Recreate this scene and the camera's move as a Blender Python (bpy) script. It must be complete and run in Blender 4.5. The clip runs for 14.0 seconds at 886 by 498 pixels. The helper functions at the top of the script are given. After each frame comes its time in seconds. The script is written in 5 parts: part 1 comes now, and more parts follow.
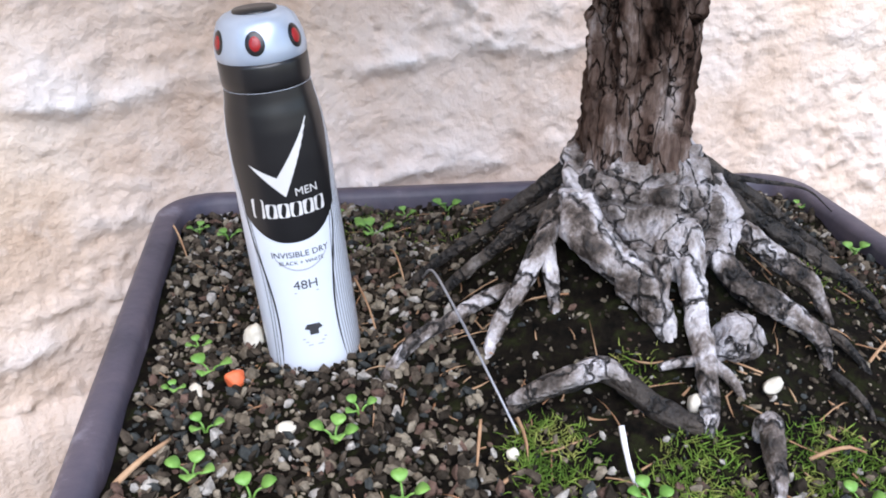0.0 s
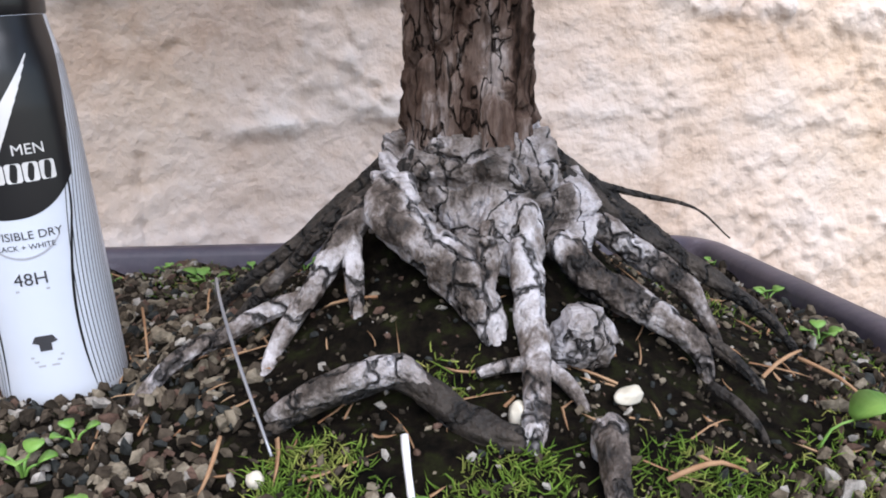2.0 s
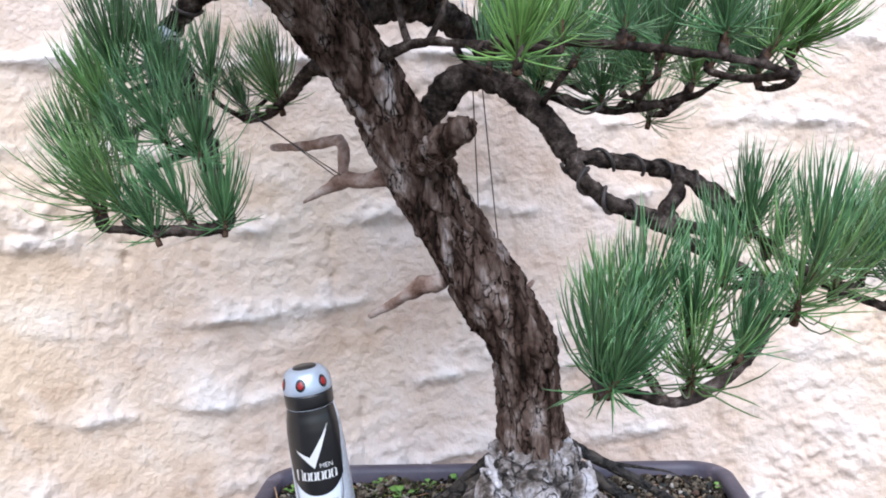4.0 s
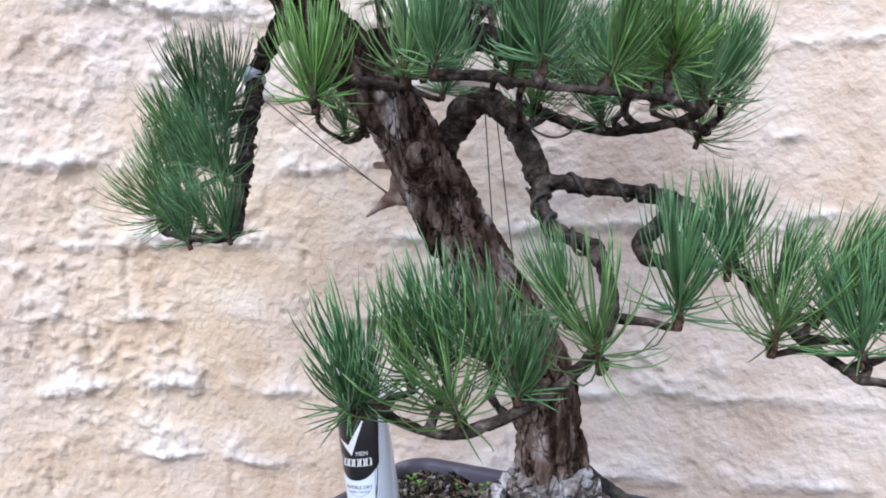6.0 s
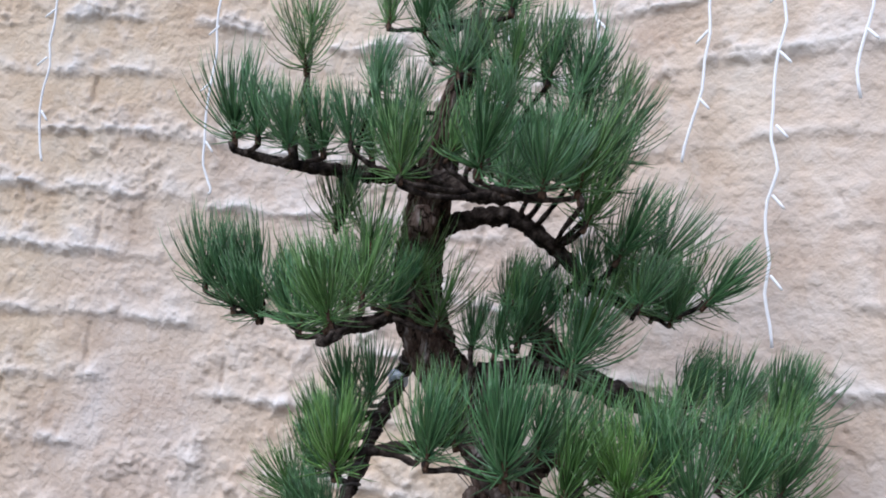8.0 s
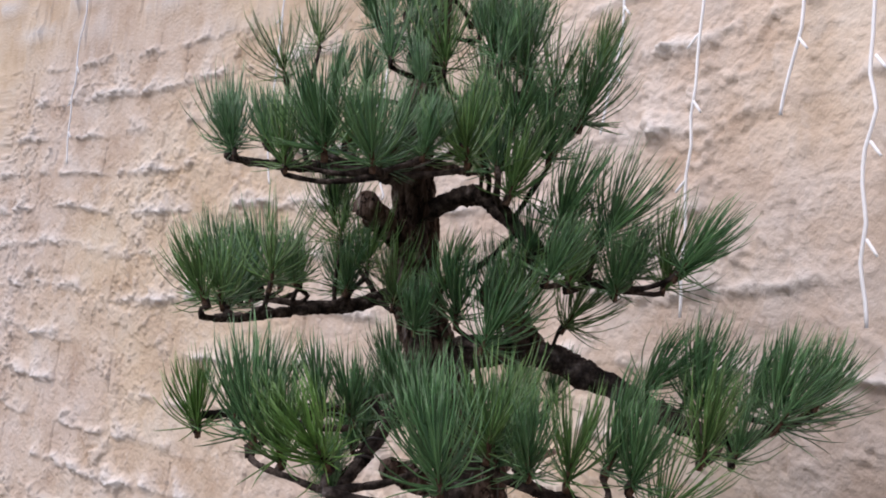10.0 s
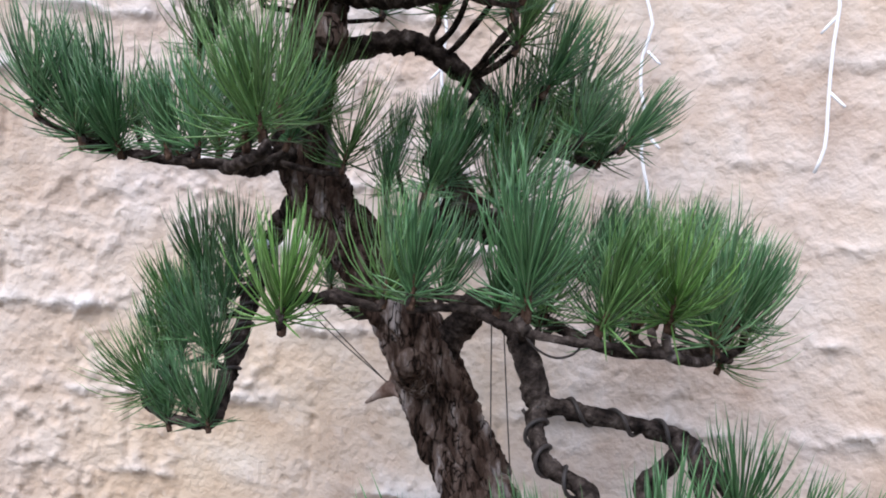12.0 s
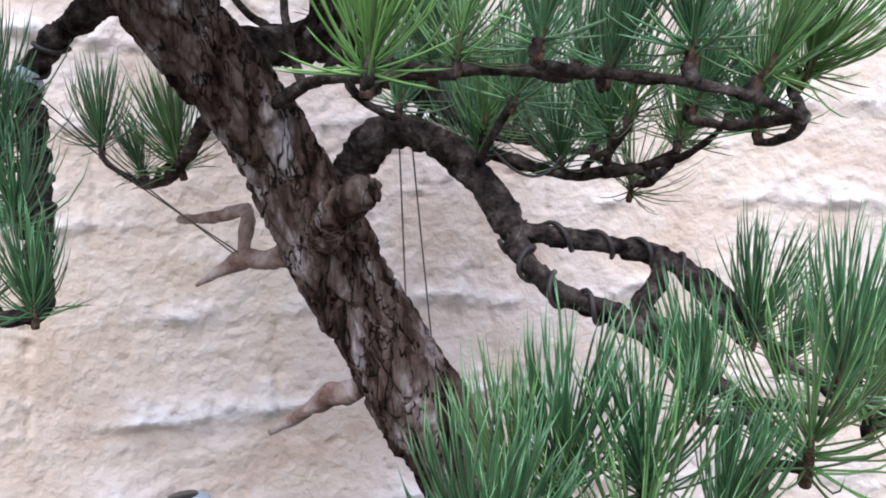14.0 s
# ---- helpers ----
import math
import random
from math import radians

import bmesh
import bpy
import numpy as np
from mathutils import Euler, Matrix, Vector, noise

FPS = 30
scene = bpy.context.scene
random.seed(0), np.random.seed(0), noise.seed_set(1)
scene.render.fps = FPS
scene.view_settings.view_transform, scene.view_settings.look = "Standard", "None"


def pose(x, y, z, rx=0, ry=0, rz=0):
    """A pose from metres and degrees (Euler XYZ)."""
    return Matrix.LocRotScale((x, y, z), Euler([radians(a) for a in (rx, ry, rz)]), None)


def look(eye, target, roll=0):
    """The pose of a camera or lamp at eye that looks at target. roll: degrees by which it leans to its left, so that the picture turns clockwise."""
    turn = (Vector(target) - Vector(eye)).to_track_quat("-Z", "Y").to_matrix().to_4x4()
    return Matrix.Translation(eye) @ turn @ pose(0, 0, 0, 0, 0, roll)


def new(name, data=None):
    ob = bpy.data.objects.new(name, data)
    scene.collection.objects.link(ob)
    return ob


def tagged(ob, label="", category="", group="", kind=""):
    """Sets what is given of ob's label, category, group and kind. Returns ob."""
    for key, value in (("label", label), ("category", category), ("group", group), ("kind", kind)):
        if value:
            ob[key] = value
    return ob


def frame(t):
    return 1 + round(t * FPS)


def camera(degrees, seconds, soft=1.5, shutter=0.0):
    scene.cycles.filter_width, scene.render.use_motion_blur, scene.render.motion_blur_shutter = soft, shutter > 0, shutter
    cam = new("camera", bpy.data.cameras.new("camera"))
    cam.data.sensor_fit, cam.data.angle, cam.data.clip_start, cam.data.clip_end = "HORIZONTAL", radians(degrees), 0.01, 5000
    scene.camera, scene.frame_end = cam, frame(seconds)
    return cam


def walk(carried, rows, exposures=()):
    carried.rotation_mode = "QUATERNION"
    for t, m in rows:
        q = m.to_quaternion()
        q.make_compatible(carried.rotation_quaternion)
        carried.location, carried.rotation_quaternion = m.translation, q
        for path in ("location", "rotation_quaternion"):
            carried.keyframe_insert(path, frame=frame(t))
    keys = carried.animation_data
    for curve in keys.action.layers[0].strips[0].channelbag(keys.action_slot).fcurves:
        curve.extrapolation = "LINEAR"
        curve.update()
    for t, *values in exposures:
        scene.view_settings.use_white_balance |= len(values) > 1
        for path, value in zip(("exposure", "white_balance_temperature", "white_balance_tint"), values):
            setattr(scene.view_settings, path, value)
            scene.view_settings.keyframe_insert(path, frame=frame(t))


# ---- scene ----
cam = camera(55.98, 14.0, soft=1.9)
PATH = [
    (0, pose(-0.0538, -0.3825, 1.1593, 65.69, -0.06, -6.37)),
    (0.5, pose(-0.0102, -0.3322, 1.1230, 64.31, -1.64, -8.67)),
    (1, pose(-0.0034, -0.3109, 1.1291, 64.33, -2.03, -8.38)),
    (1.5, pose(0.0143, -0.3177, 1.0741, 71.86, -1.60, -8.60)),
    (2, pose(0.0275, -0.3390, 1.0630, 77.50, -0.22, -7.63)),
    (2.5, pose(0.0261, -0.4361, 1.1328, 75.60, 0.95, -4.36)),
    (3, pose(0.0531, -0.5494, 1.2274, 78.71, 3.35, -0.62)),
    (3.5, pose(0.0559, -0.6340, 1.2586, 83.08, 2.96, 1.08)),
    (3.7, pose(0.0608, -0.6568, 1.2551, 84.23, 2.79, 2.05)),
    (6, pose(0.3717, -0.5813, 1.2578, 85.90, 1.68, 33.22)),
    (6.5, pose(0.4196, -0.6115, 1.2754, 91.44, 2.16, 30.16)),
    (7, pose(0.4309, -0.6200, 1.2916, 94.21, 0.03, 32.46)),
    (7.5, pose(0.4836, -0.5992, 1.3565, 96.83, -3.54, 42.25)),
    (10, pose(0.7062, -0.1741, 1.3949, 95.46, -6.23, 82.07)),
    (10.5, pose(0.6645, -0.2683, 1.3706, 96.83, -5.55, 71.56)),
    (11, pose(0.5814, -0.3822, 1.3608, 96.09, -4.48, 58.90)),
    (11.5, pose(0.4926, -0.4717, 1.3368, 94.93, -3.93, 47.72)),
    (12, pose(0.3810, -0.5277, 1.3128, 94.49, -3.19, 36.87)),
    (12.5, pose(0.2447, -0.5556, 1.2958, 94.06, -1.49, 23.45)),
    (13, pose(0.2136, -0.5376, 1.2886, 93.73, -1.90, 21.58)),
    (13.5, pose(0.2041, -0.5192, 1.2589, 93.04, -0.88, 17.83)),
    (14, pose(0.1382, -0.5094, 1.2471, 90.83, 1.64, 7.63)),
]
EXPOSURES = [(0.0, 0.93, 6100, 13), (0.5, 1.12, 6150, 11), (1.0, 0.93, 6250, 12), (1.5, 0.76, 6300, 13), (2.0, 0.67, 6350, 13), (2.5, 0.82, 6250, 13), (3.5, 0.9, 6000, 12), (6.0, 0.7, 5900, 11), (7.5, 0.31, 5850, 10), (10.0, 0.13, 6700, 17), (11.0, 0.3, 6450, 14), (11.5, 0.38, 6300, 13), (12.5, 0.56, 5950, 14), (14.0, 0.75, 5850, 13)]
walk(cam, PATH, EXPOSURES)

# ---- world and light ----
world = bpy.data.worlds.new("world")
scene.world = world
world.use_nodes = True
wn = world.node_tree.nodes
sky = wn.new("ShaderNodeTexSky")
sky.sky_type, sky.sun_disc = "NISHITA", False
sky.sun_elevation, sky.sun_rotation = radians(55), radians(150)
wn["Background"].inputs["Strength"].default_value = 0.15
world.node_tree.links.new(sky.outputs["Color"], wn["Background"].inputs["Color"])
sun_data = bpy.data.lights.new("sun", "SUN")
sun_data.energy, sun_data.angle, sun_data.color = 3.0, radians(62), (1.0, 0.975, 0.965)
sun = new("sun", sun_data)
sun.matrix_world = look((0.28, -1.8, 3.0), (0.05, 0.1, 1.1))


# ---- helpers of this scene ----
def mesh_of(name, verts, faces, material, smooth=True):
    me = bpy.data.meshes.new(name)
    me.from_pydata([tuple(v) for v in verts], [], [tuple(f) for f in faces])
    me.materials.append(material)
    if smooth:
        me.polygons.foreach_set("use_smooth", [True] * len(me.polygons))
    me.update()
    return me


def part(name, me, parent, label="", m=None):
    ob = new(name, me)
    ob.parent = parent
    if m is not None:
        ob.matrix_basis = m
    return tagged(ob, label)


def empty(name, place=(0, 0, 0)):
    ob = new(name)
    ob.empty_display_size = 0.02
    ob.location = place
    return ob


def lattice_noise(u, v, cell, seed):
    """Smooth value noise in 0..1 over arrays of places."""
    rng = np.random.RandomState(seed)
    table = rng.rand(64, 64)
    a, b = np.asarray(u) / cell, np.asarray(v) / cell
    i, j = np.floor(a).astype(int), np.floor(b).astype(int)
    fa, fb = a - i, b - j
    fa, fb = fa * fa * (3 - 2 * fa), fb * fb * (3 - 2 * fb)
    g = lambda p, q: table[p % 64, q % 64]
    return (g(i, j) * (1 - fa) + g(i + 1, j) * fa) * (1 - fb) + (g(i, j + 1) * (1 - fa) + g(i + 1, j + 1) * fa) * fb


def smooth_path(points, radii, step):
    """A Catmull-Rom line through places, with radii."""
    p = np.array(points, float)
    r = np.array(radii, float)
    p = np.vstack([2 * p[0] - p[1], p, 2 * p[-1] - p[-2]])
    r = np.r_[r[0], r, r[-1]]
    out, rad = [], []
    for k in range(1, len(p) - 2):
        n = max(2, int(np.linalg.norm(p[k + 1] - p[k]) / step))
        for s in np.arange(n) / n:
            q = 0.5 * (2 * p[k] + (p[k + 1] - p[k - 1]) * s + (2 * p[k - 1] - 5 * p[k] + 4 * p[k + 1] - p[k + 2]) * s ** 2 + (3 * p[k] - p[k - 1] - 3 * p[k + 1] + p[k + 2]) * s ** 3)
            out.append(q)
            rad.append(r[k] + (r[k + 1] - r[k]) * s)
    out.append(p[-2])
    rad.append(r[-2])
    return np.array(out), np.array(rad)


def tube(points, radii, sides, step, rough=None, flat=1.0):
    """Vertices and faces of a closed limb. rough(along, angle, ring) -> factor on the radius."""
    c, r = smooth_path(points, radii, step)
    t = np.gradient(c, axis=0)
    t /= np.linalg.norm(t, axis=1)[:, None] + 1e-12
    ref = np.array([0.0, -1.0, 0.13])
    if abs(t[0] @ ref) > 0.9:
        ref = np.array([1.0, 0.0, 0.1])
    verts, faces = [], []
    along = np.r_[0, np.cumsum(np.linalg.norm(np.diff(c, axis=0), axis=1))]
    ang = np.linspace(0, 2 * np.pi, sides, endpoint=False)
    n = np.cross(t[0], ref)
    n /= np.linalg.norm(n)
    for k in range(len(c)):
        n = n - t[k] * (n @ t[k])
        n /= np.linalg.norm(n)
        b = np.cross(t[k], n)
        rr = r[k] * np.ones(sides)
        if rough is not None:
            rr = rr * rough(along[k], ang, r[k])
        for a, q in zip(ang, rr):
            verts.append(c[k] + q * (np.cos(a) * n + flat * np.sin(a) * b))
        if k:
            o = (k - 1) * sides
            for s in range(sides):
                s2 = (s + 1) % sides
                faces.append((o + s, o + s2, o + sides + s2, o + sides + s))
    faces.append(tuple(reversed(range(sides))))
    o = (len(c) - 1) * sides
    faces.append(tuple(o + s for s in range(sides)))
    return verts, faces


# ---- materials ----
def material(name, colours, scale=20.0, roughness=0.8, bump=0.3, bump_scale=60.0, metallic=0.0, detail=6.0, island=False, bump_distance=0.002, stretch=(1, 1, 1), cracks=0.0, crack_scale=60.0, crack_width=0.12, crack_depth=0.004, span=(0.32, 0.68)):
    """A surface of two or three colours mixed by noise, with grain in relief."""
    m = bpy.data.materials.new(name)
    m.use_nodes = True
    nt = m.node_tree
    bsdf = nt.nodes["Principled BSDF"]
    bsdf.inputs["Specular IOR Level"].default_value = 0.05 if roughness > 0.75 else 0.5
    bsdf.inputs["Roughness"].default_value, bsdf.inputs["Metallic"].default_value = roughness, metallic
    co = nt.nodes.new("ShaderNodeTexCoord")
    mp = nt.nodes.new("ShaderNodeMapping")
    mp.inputs["Scale"].default_value = stretch
    nt.links.new(co.outputs["Object"], mp.inputs["Vector"])
    tex = nt.nodes.new("ShaderNodeTexNoise")
    tex.inputs["Scale"].default_value, tex.inputs["Detail"].default_value, tex.inputs["Roughness"].default_value = scale, detail, 0.65
    nt.links.new(mp.outputs["Vector"], tex.inputs["Vector"])
    ramp = nt.nodes.new("ShaderNodeValToRGB")
    el = ramp.color_ramp.elements
    el[0].position, el[0].color = span[0], (*colours[0], 1)
    el[1].position, el[1].color = span[1], (*colours[-1], 1)
    for k, c in enumerate(colours[1:-1]):
        e = el.new(span[0] + (span[1] - span[0]) * (k + 1) / (len(colours) - 1))
        e.color = (*c, 1)
    nt.links.new(tex.outputs["Fac"], ramp.inputs["Fac"])
    out = ramp.outputs["Color"]
    if island:
        geo = nt.nodes.new("ShaderNodeNewGeometry")
        hsv = nt.nodes.new("ShaderNodeHueSaturation")
        mr = nt.nodes.new("ShaderNodeMapRange")
        mr.inputs["To Min"].default_value, mr.inputs["To Max"].default_value = 0.55, 1.5
        nt.links.new(geo.outputs["Random Per Island"], mr.inputs["Value"])
        nt.links.new(mr.outputs["Result"], hsv.inputs["Value"])
        nt.links.new(out, hsv.inputs["Color"])
        out = hsv.outputs["Color"]
    seam = None
    if cracks:
        wob = nt.nodes.new("ShaderNodeTexNoise")
        wob.inputs["Scale"].default_value, wob.inputs["Detail"].default_value = crack_scale * 0.7, 4.0
        nt.links.new(mp.outputs["Vector"], wob.inputs["Vector"])
        add = nt.nodes.new("ShaderNodeMixRGB")
        add.blend_type = "LINEAR_LIGHT"
        add.inputs["Fac"].default_value = 1.6 / crack_scale
        nt.links.new(mp.outputs["Vector"], add.inputs["Color1"])
        nt.links.new(wob.outputs["Color"], add.inputs["Color2"])
        vor = nt.nodes.new("ShaderNodeTexVoronoi")
        vor.feature = "DISTANCE_TO_EDGE"
        vor.inputs["Scale"].default_value = crack_scale
        nt.links.new(add.outputs["Color"], vor.inputs["Vector"])
        cut = nt.nodes.new("ShaderNodeMapRange")
        cut.inputs["From Max"].default_value = crack_width
        nt.links.new(vor.outputs["Distance"], cut.inputs["Value"])
        seam = cut.outputs["Result"]
        dark = nt.nodes.new("ShaderNodeMix")
        dark.data_type = "RGBA"
        dark.inputs["A"].default_value = (*[c * (1 - cracks) for c in colours[0]], 1)
        nt.links.new(seam, dark.inputs["Factor"])
        nt.links.new(out, dark.inputs["B"])
        out = dark.outputs["Result"]
    nt.links.new(out, bsdf.inputs["Base Color"])
    if bump:
        fine = nt.nodes.new("ShaderNodeTexNoise")
        fine.inputs["Scale"].default_value, fine.inputs["Detail"].default_value = bump_scale, 5.0
        nt.links.new(mp.outputs["Vector"], fine.inputs["Vector"])
        bp = nt.nodes.new("ShaderNodeBump")
        bp.inputs["Strength"].default_value, bp.inputs["Distance"].default_value = bump, bump_distance
        nt.links.new(fine.outputs["Fac"], bp.inputs["Height"])
        if seam is not None:
            low = nt.nodes.new("ShaderNodeBump")
            low.inputs["Strength"].default_value, low.inputs["Distance"].default_value = 0.8, crack_depth
            nt.links.new(seam, low.inputs["Height"])
            nt.links.new(low.outputs["Normal"], bp.inputs["Normal"])
        nt.links.new(bp.outputs["Normal"], bsdf.inputs["Normal"])
    return m


def plaster_material():
    """Cream to pinkish plaster with lime bloom on the crusts and sandy grain."""
    m = material("plaster", [(0.43, 0.33, 0.26), (0.545, 0.45, 0.38), (0.585, 0.52, 0.475)], 9, 0.92, 0.7, 150, detail=12.0, bump_distance=0.004)
    nt = m.node_tree
    bsdf = nt.nodes["Principled BSDF"]
    base = bsdf.inputs["Base Color"].links[0].from_socket
    co = nt.nodes.new("ShaderNodeTexCoord")
    big = nt.nodes.new("ShaderNodeTexNoise")
    big.inputs["Scale"].default_value, big.inputs["Detail"].default_value = 1.7, 3.0
    nt.links.new(co.outputs["Object"], big.inputs["Vector"])
    ramp = nt.nodes.new("ShaderNodeValToRGB")
    el = ramp.color_ramp.elements
    el[0].position, el[0].color = 0.40, (1.01, 0.99, 0.985, 1)
    el[1].position, el[1].color = 0.62, (1.05, 1.0, 0.88, 1)
    nt.links.new(big.outputs["Fac"], ramp.inputs["Fac"])
    tint = nt.nodes.new("ShaderNodeMix")
    tint.data_type, tint.blend_type = "RGBA", "MULTIPLY"
    tint.inputs["Factor"].default_value = 1.0
    nt.links.new(base, tint.inputs["A"])
    nt.links.new(ramp.outputs["Color"], tint.inputs["B"])
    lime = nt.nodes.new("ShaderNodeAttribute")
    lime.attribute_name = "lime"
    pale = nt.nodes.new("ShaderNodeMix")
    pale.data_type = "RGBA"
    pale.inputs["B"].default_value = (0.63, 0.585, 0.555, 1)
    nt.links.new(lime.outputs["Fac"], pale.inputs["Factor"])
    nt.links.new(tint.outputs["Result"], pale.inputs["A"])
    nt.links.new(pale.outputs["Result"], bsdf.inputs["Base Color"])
    return m


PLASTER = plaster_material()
GROUND = material("ground", [(0.10, 0.09, 0.08), (0.2, 0.18, 0.16)], 6, 0.95, 0.5, 60)
POT = material("pot_clay", [(0.035, 0.033, 0.05), (0.055, 0.05, 0.072), (0.08, 0.068, 0.09), (0.24, 0.23, 0.28)], 26, 0.5, 0.3, 90, span=(0.3, 0.78))
SOIL = material("soil", [(0.002, 0.002, 0.0015), (0.007, 0.0055, 0.004), (0.012, 0.014, 0.005), (0.05, 0.038, 0.026)], 110, 0.95, 1.0, 220, span=(0.35, 0.8))
BARK = material("bark", [(0.012, 0.008, 0.006), (0.058, 0.036, 0.027), (0.128, 0.092, 0.075), (0.32, 0.275, 0.255)], 70, 0.88, 1.0, 190, stretch=(1, 1, 0.22), span=(0.36, 0.65), bump_distance=0.005, detail=10.0, cracks=0.2, crack_scale=60, crack_width=0.035, crack_depth=0.004)
TWIG = material("twig_bark", [(0.010, 0.008, 0.007), (0.036, 0.027, 0.023), (0.085, 0.066, 0.056), (0.22, 0.185, 0.17)], 95, 0.8, 1.0, 200, span=(0.36, 0.72), bump_distance=0.004)
ROOT = material("root_bark", [(0.008, 0.006, 0.005), (0.040, 0.029, 0.022), (0.14, 0.115, 0.10), (0.33, 0.305, 0.30), (0.52, 0.50, 0.515)], 48, 0.68, 1.0, 210, bump_distance=0.005, span=(0.34, 0.58), detail=11.0, stretch=(1, 1, 0.8), cracks=0.3, crack_scale=34, crack_width=0.07, crack_depth=0.006)
ROOT_PALE = material("weathered_root_bark", [(0.010, 0.008, 0.006), (0.05, 0.038, 0.030), (0.18, 0.155, 0.14), (0.31, 0.285, 0.28), (0.46, 0.44, 0.455)], 44, 0.68, 1.0, 210, bump_distance=0.006, span=(0.33, 0.59), detail=12.0, stretch=(1, 1, 0.8), cracks=0.3, crack_scale=30, crack_width=0.03, crack_depth=0.006)
ROOT_DARK = material("dark_root_bark", [(0.004, 0.0035, 0.003), (0.018, 0.014, 0.011), (0.055, 0.043, 0.033), (0.24, 0.22, 0.205)], 34, 0.75, 1.0, 170, bump_distance=0.005, span=(0.34, 0.74), detail=9.0, cracks=0.3, crack_scale=44, crack_width=0.08, crack_depth=0.005)
NEEDLE = material("pine_needles", [(0.037, 0.106, 0.042), (0.108, 0.212, 0.082)], 30, 0.34, 0, island=True)
NEEDLE_GREEN = material("green_needles", [(0.055, 0.132, 0.036), (0.138, 0.24, 0.072)], 30, 0.34, 0, island=True)
NEEDLE_YOUNG = material("young_needles", [(0.070, 0.168, 0.034), (0.145, 0.262, 0.064)], 30, 0.38, 0, island=True)
BLACK = material("black_print", [(0.006, 0.006, 0.007), (0.012, 0.012, 0.013)], 5, 0.28, 0)
WHITE = material("white_print", [(0.55, 0.60, 0.68), (0.62, 0.66, 0.72)], 5, 0.3, 0)
WOOD = material("bench_wood", [(0.12, 0.07, 0.04), (0.22, 0.14, 0.08)], 8, 0.7, 0.3, 60)
CORD = material("white_cord", [(0.75, 0.75, 0.78), (0.85, 0.85, 0.85)], 20, 0.5, 0)


def gravel_material():
    m = material("grit", [(0.32, 0.32, 0.32), (0.86, 0.86, 0.86)], 300, 0.9, 0.6, 700, bump_distance=0.0006)
    nt = m.node_tree
    geo = nt.nodes.new("ShaderNodeNewGeometry")
    ramp = nt.nodes.new("ShaderNodeValToRGB")
    ramp.color_ramp.interpolation = "CONSTANT"
    el = ramp.color_ramp.elements
    tones = [(0.0, (0.045, 0.037, 0.028)), (0.24, (0.10, 0.08, 0.06)), (0.45, (0.20, 0.165, 0.12)), (0.60, (0.06, 0.065, 0.062)), (0.72, (0.32, 0.275, 0.205)), (0.86, (0.17, 0.11, 0.085)), (0.93, (0.50, 0.47, 0.42))]
    el[0].position, el[0].color = tones[0][0], (*tones[0][1], 1)
    el[1].position, el[1].color = tones[1][0], (*tones[1][1], 1)
    for p, c in tones[2:]:
        el.new(p).color = (*c, 1)
    nt.links.new(geo.outputs["Random Per Island"], ramp.inputs["Fac"])
    mix = nt.nodes.new("ShaderNodeMix")
    mix.data_type, mix.blend_type = "RGBA", "MULTIPLY"
    mix.inputs["Factor"].default_value = 1.0
    bsdf = nt.nodes["Principled BSDF"]
    old = bsdf.inputs["Base Color"].links[0].from_socket
    nt.links.new(old, mix.inputs["A"])
    nt.links.new(ramp.outputs["Color"], mix.inputs["B"])
    nt.links.new(mix.outputs["Result"], bsdf.inputs["Base Color"])
    return m


GRAVEL = gravel_material()
MOSS = material("moss", [(0.04, 0.085, 0.014), (0.11, 0.18, 0.030), (0.30, 0.28, 0.09)], 60, 0.85, 0, island=True)
LEAF = material("leaf", [(0.09, 0.24, 0.035), (0.22, 0.38, 0.08)], 60, 0.5, 0.2, 200)
SNAG = material("bare_wood", [(0.10, 0.055, 0.04), (0.24, 0.17, 0.14), (0.42, 0.36, 0.33)], 50, 0.8, 0.5, 200)
WIRE = material("dark_wire", [(0.02, 0.017, 0.015), (0.06, 0.045, 0.04)], 60, 0.6, 0.2, 200)
TAPE = material("tie_tape", [(0.40, 0.52, 0.75), (0.85, 0.88, 0.92)], 120, 0.25, 0)
BUD = material("bud_scales", [(0.03, 0.018, 0.012), (0.085, 0.05, 0.034), (0.17, 0.11, 0.08)], 200, 0.8, 0.8, 500)
RED = material("red_plastic", [(0.22, 0.008, 0.010), (0.30, 0.012, 0.014)], 20, 0.3, 0)
SILVER = material("silver_plastic", [(0.34, 0.41, 0.52), (0.42, 0.48, 0.56)], 20, 0.3, 0, metallic=0.35)
SHEEN = material("silver_print", [(0.60, 0.60, 0.60), (0.68, 0.68, 0.67)], 20, 0.35, 0, metallic=0.2)
INK = material("black_ink", [(0.03, 0.03, 0.035), (0.05, 0.05, 0.055)], 20, 0.5, 0)
INK_PALE = material("grey_ink", [(0.35, 0.36, 0.4), (0.42, 0.43, 0.46)], 20, 0.5, 0)
STRAW = material("dry_straw", [(0.25, 0.13, 0.07), (0.45, 0.30, 0.18)], 60, 0.8, 0.3, 200)
STEEL = material("grey_wire", [(0.28, 0.29, 0.32), (0.42, 0.43, 0.46)], 60, 0.4, 0, metallic=0.6)
SHELL = material("pale_shell", [(0.50, 0.46, 0.36), (0.72, 0.68, 0.58)], 90, 0.5, 0.2, 200)
ORANGE = material("orange_petal", [(0.55, 0.10, 0.03), (0.75, 0.17, 0.06)], 90, 0.6, 0.4, 300)

# ---- wall and ground ----
TREE = Vector((0.09, 0.0, 0.95))
STEP = 0.0030


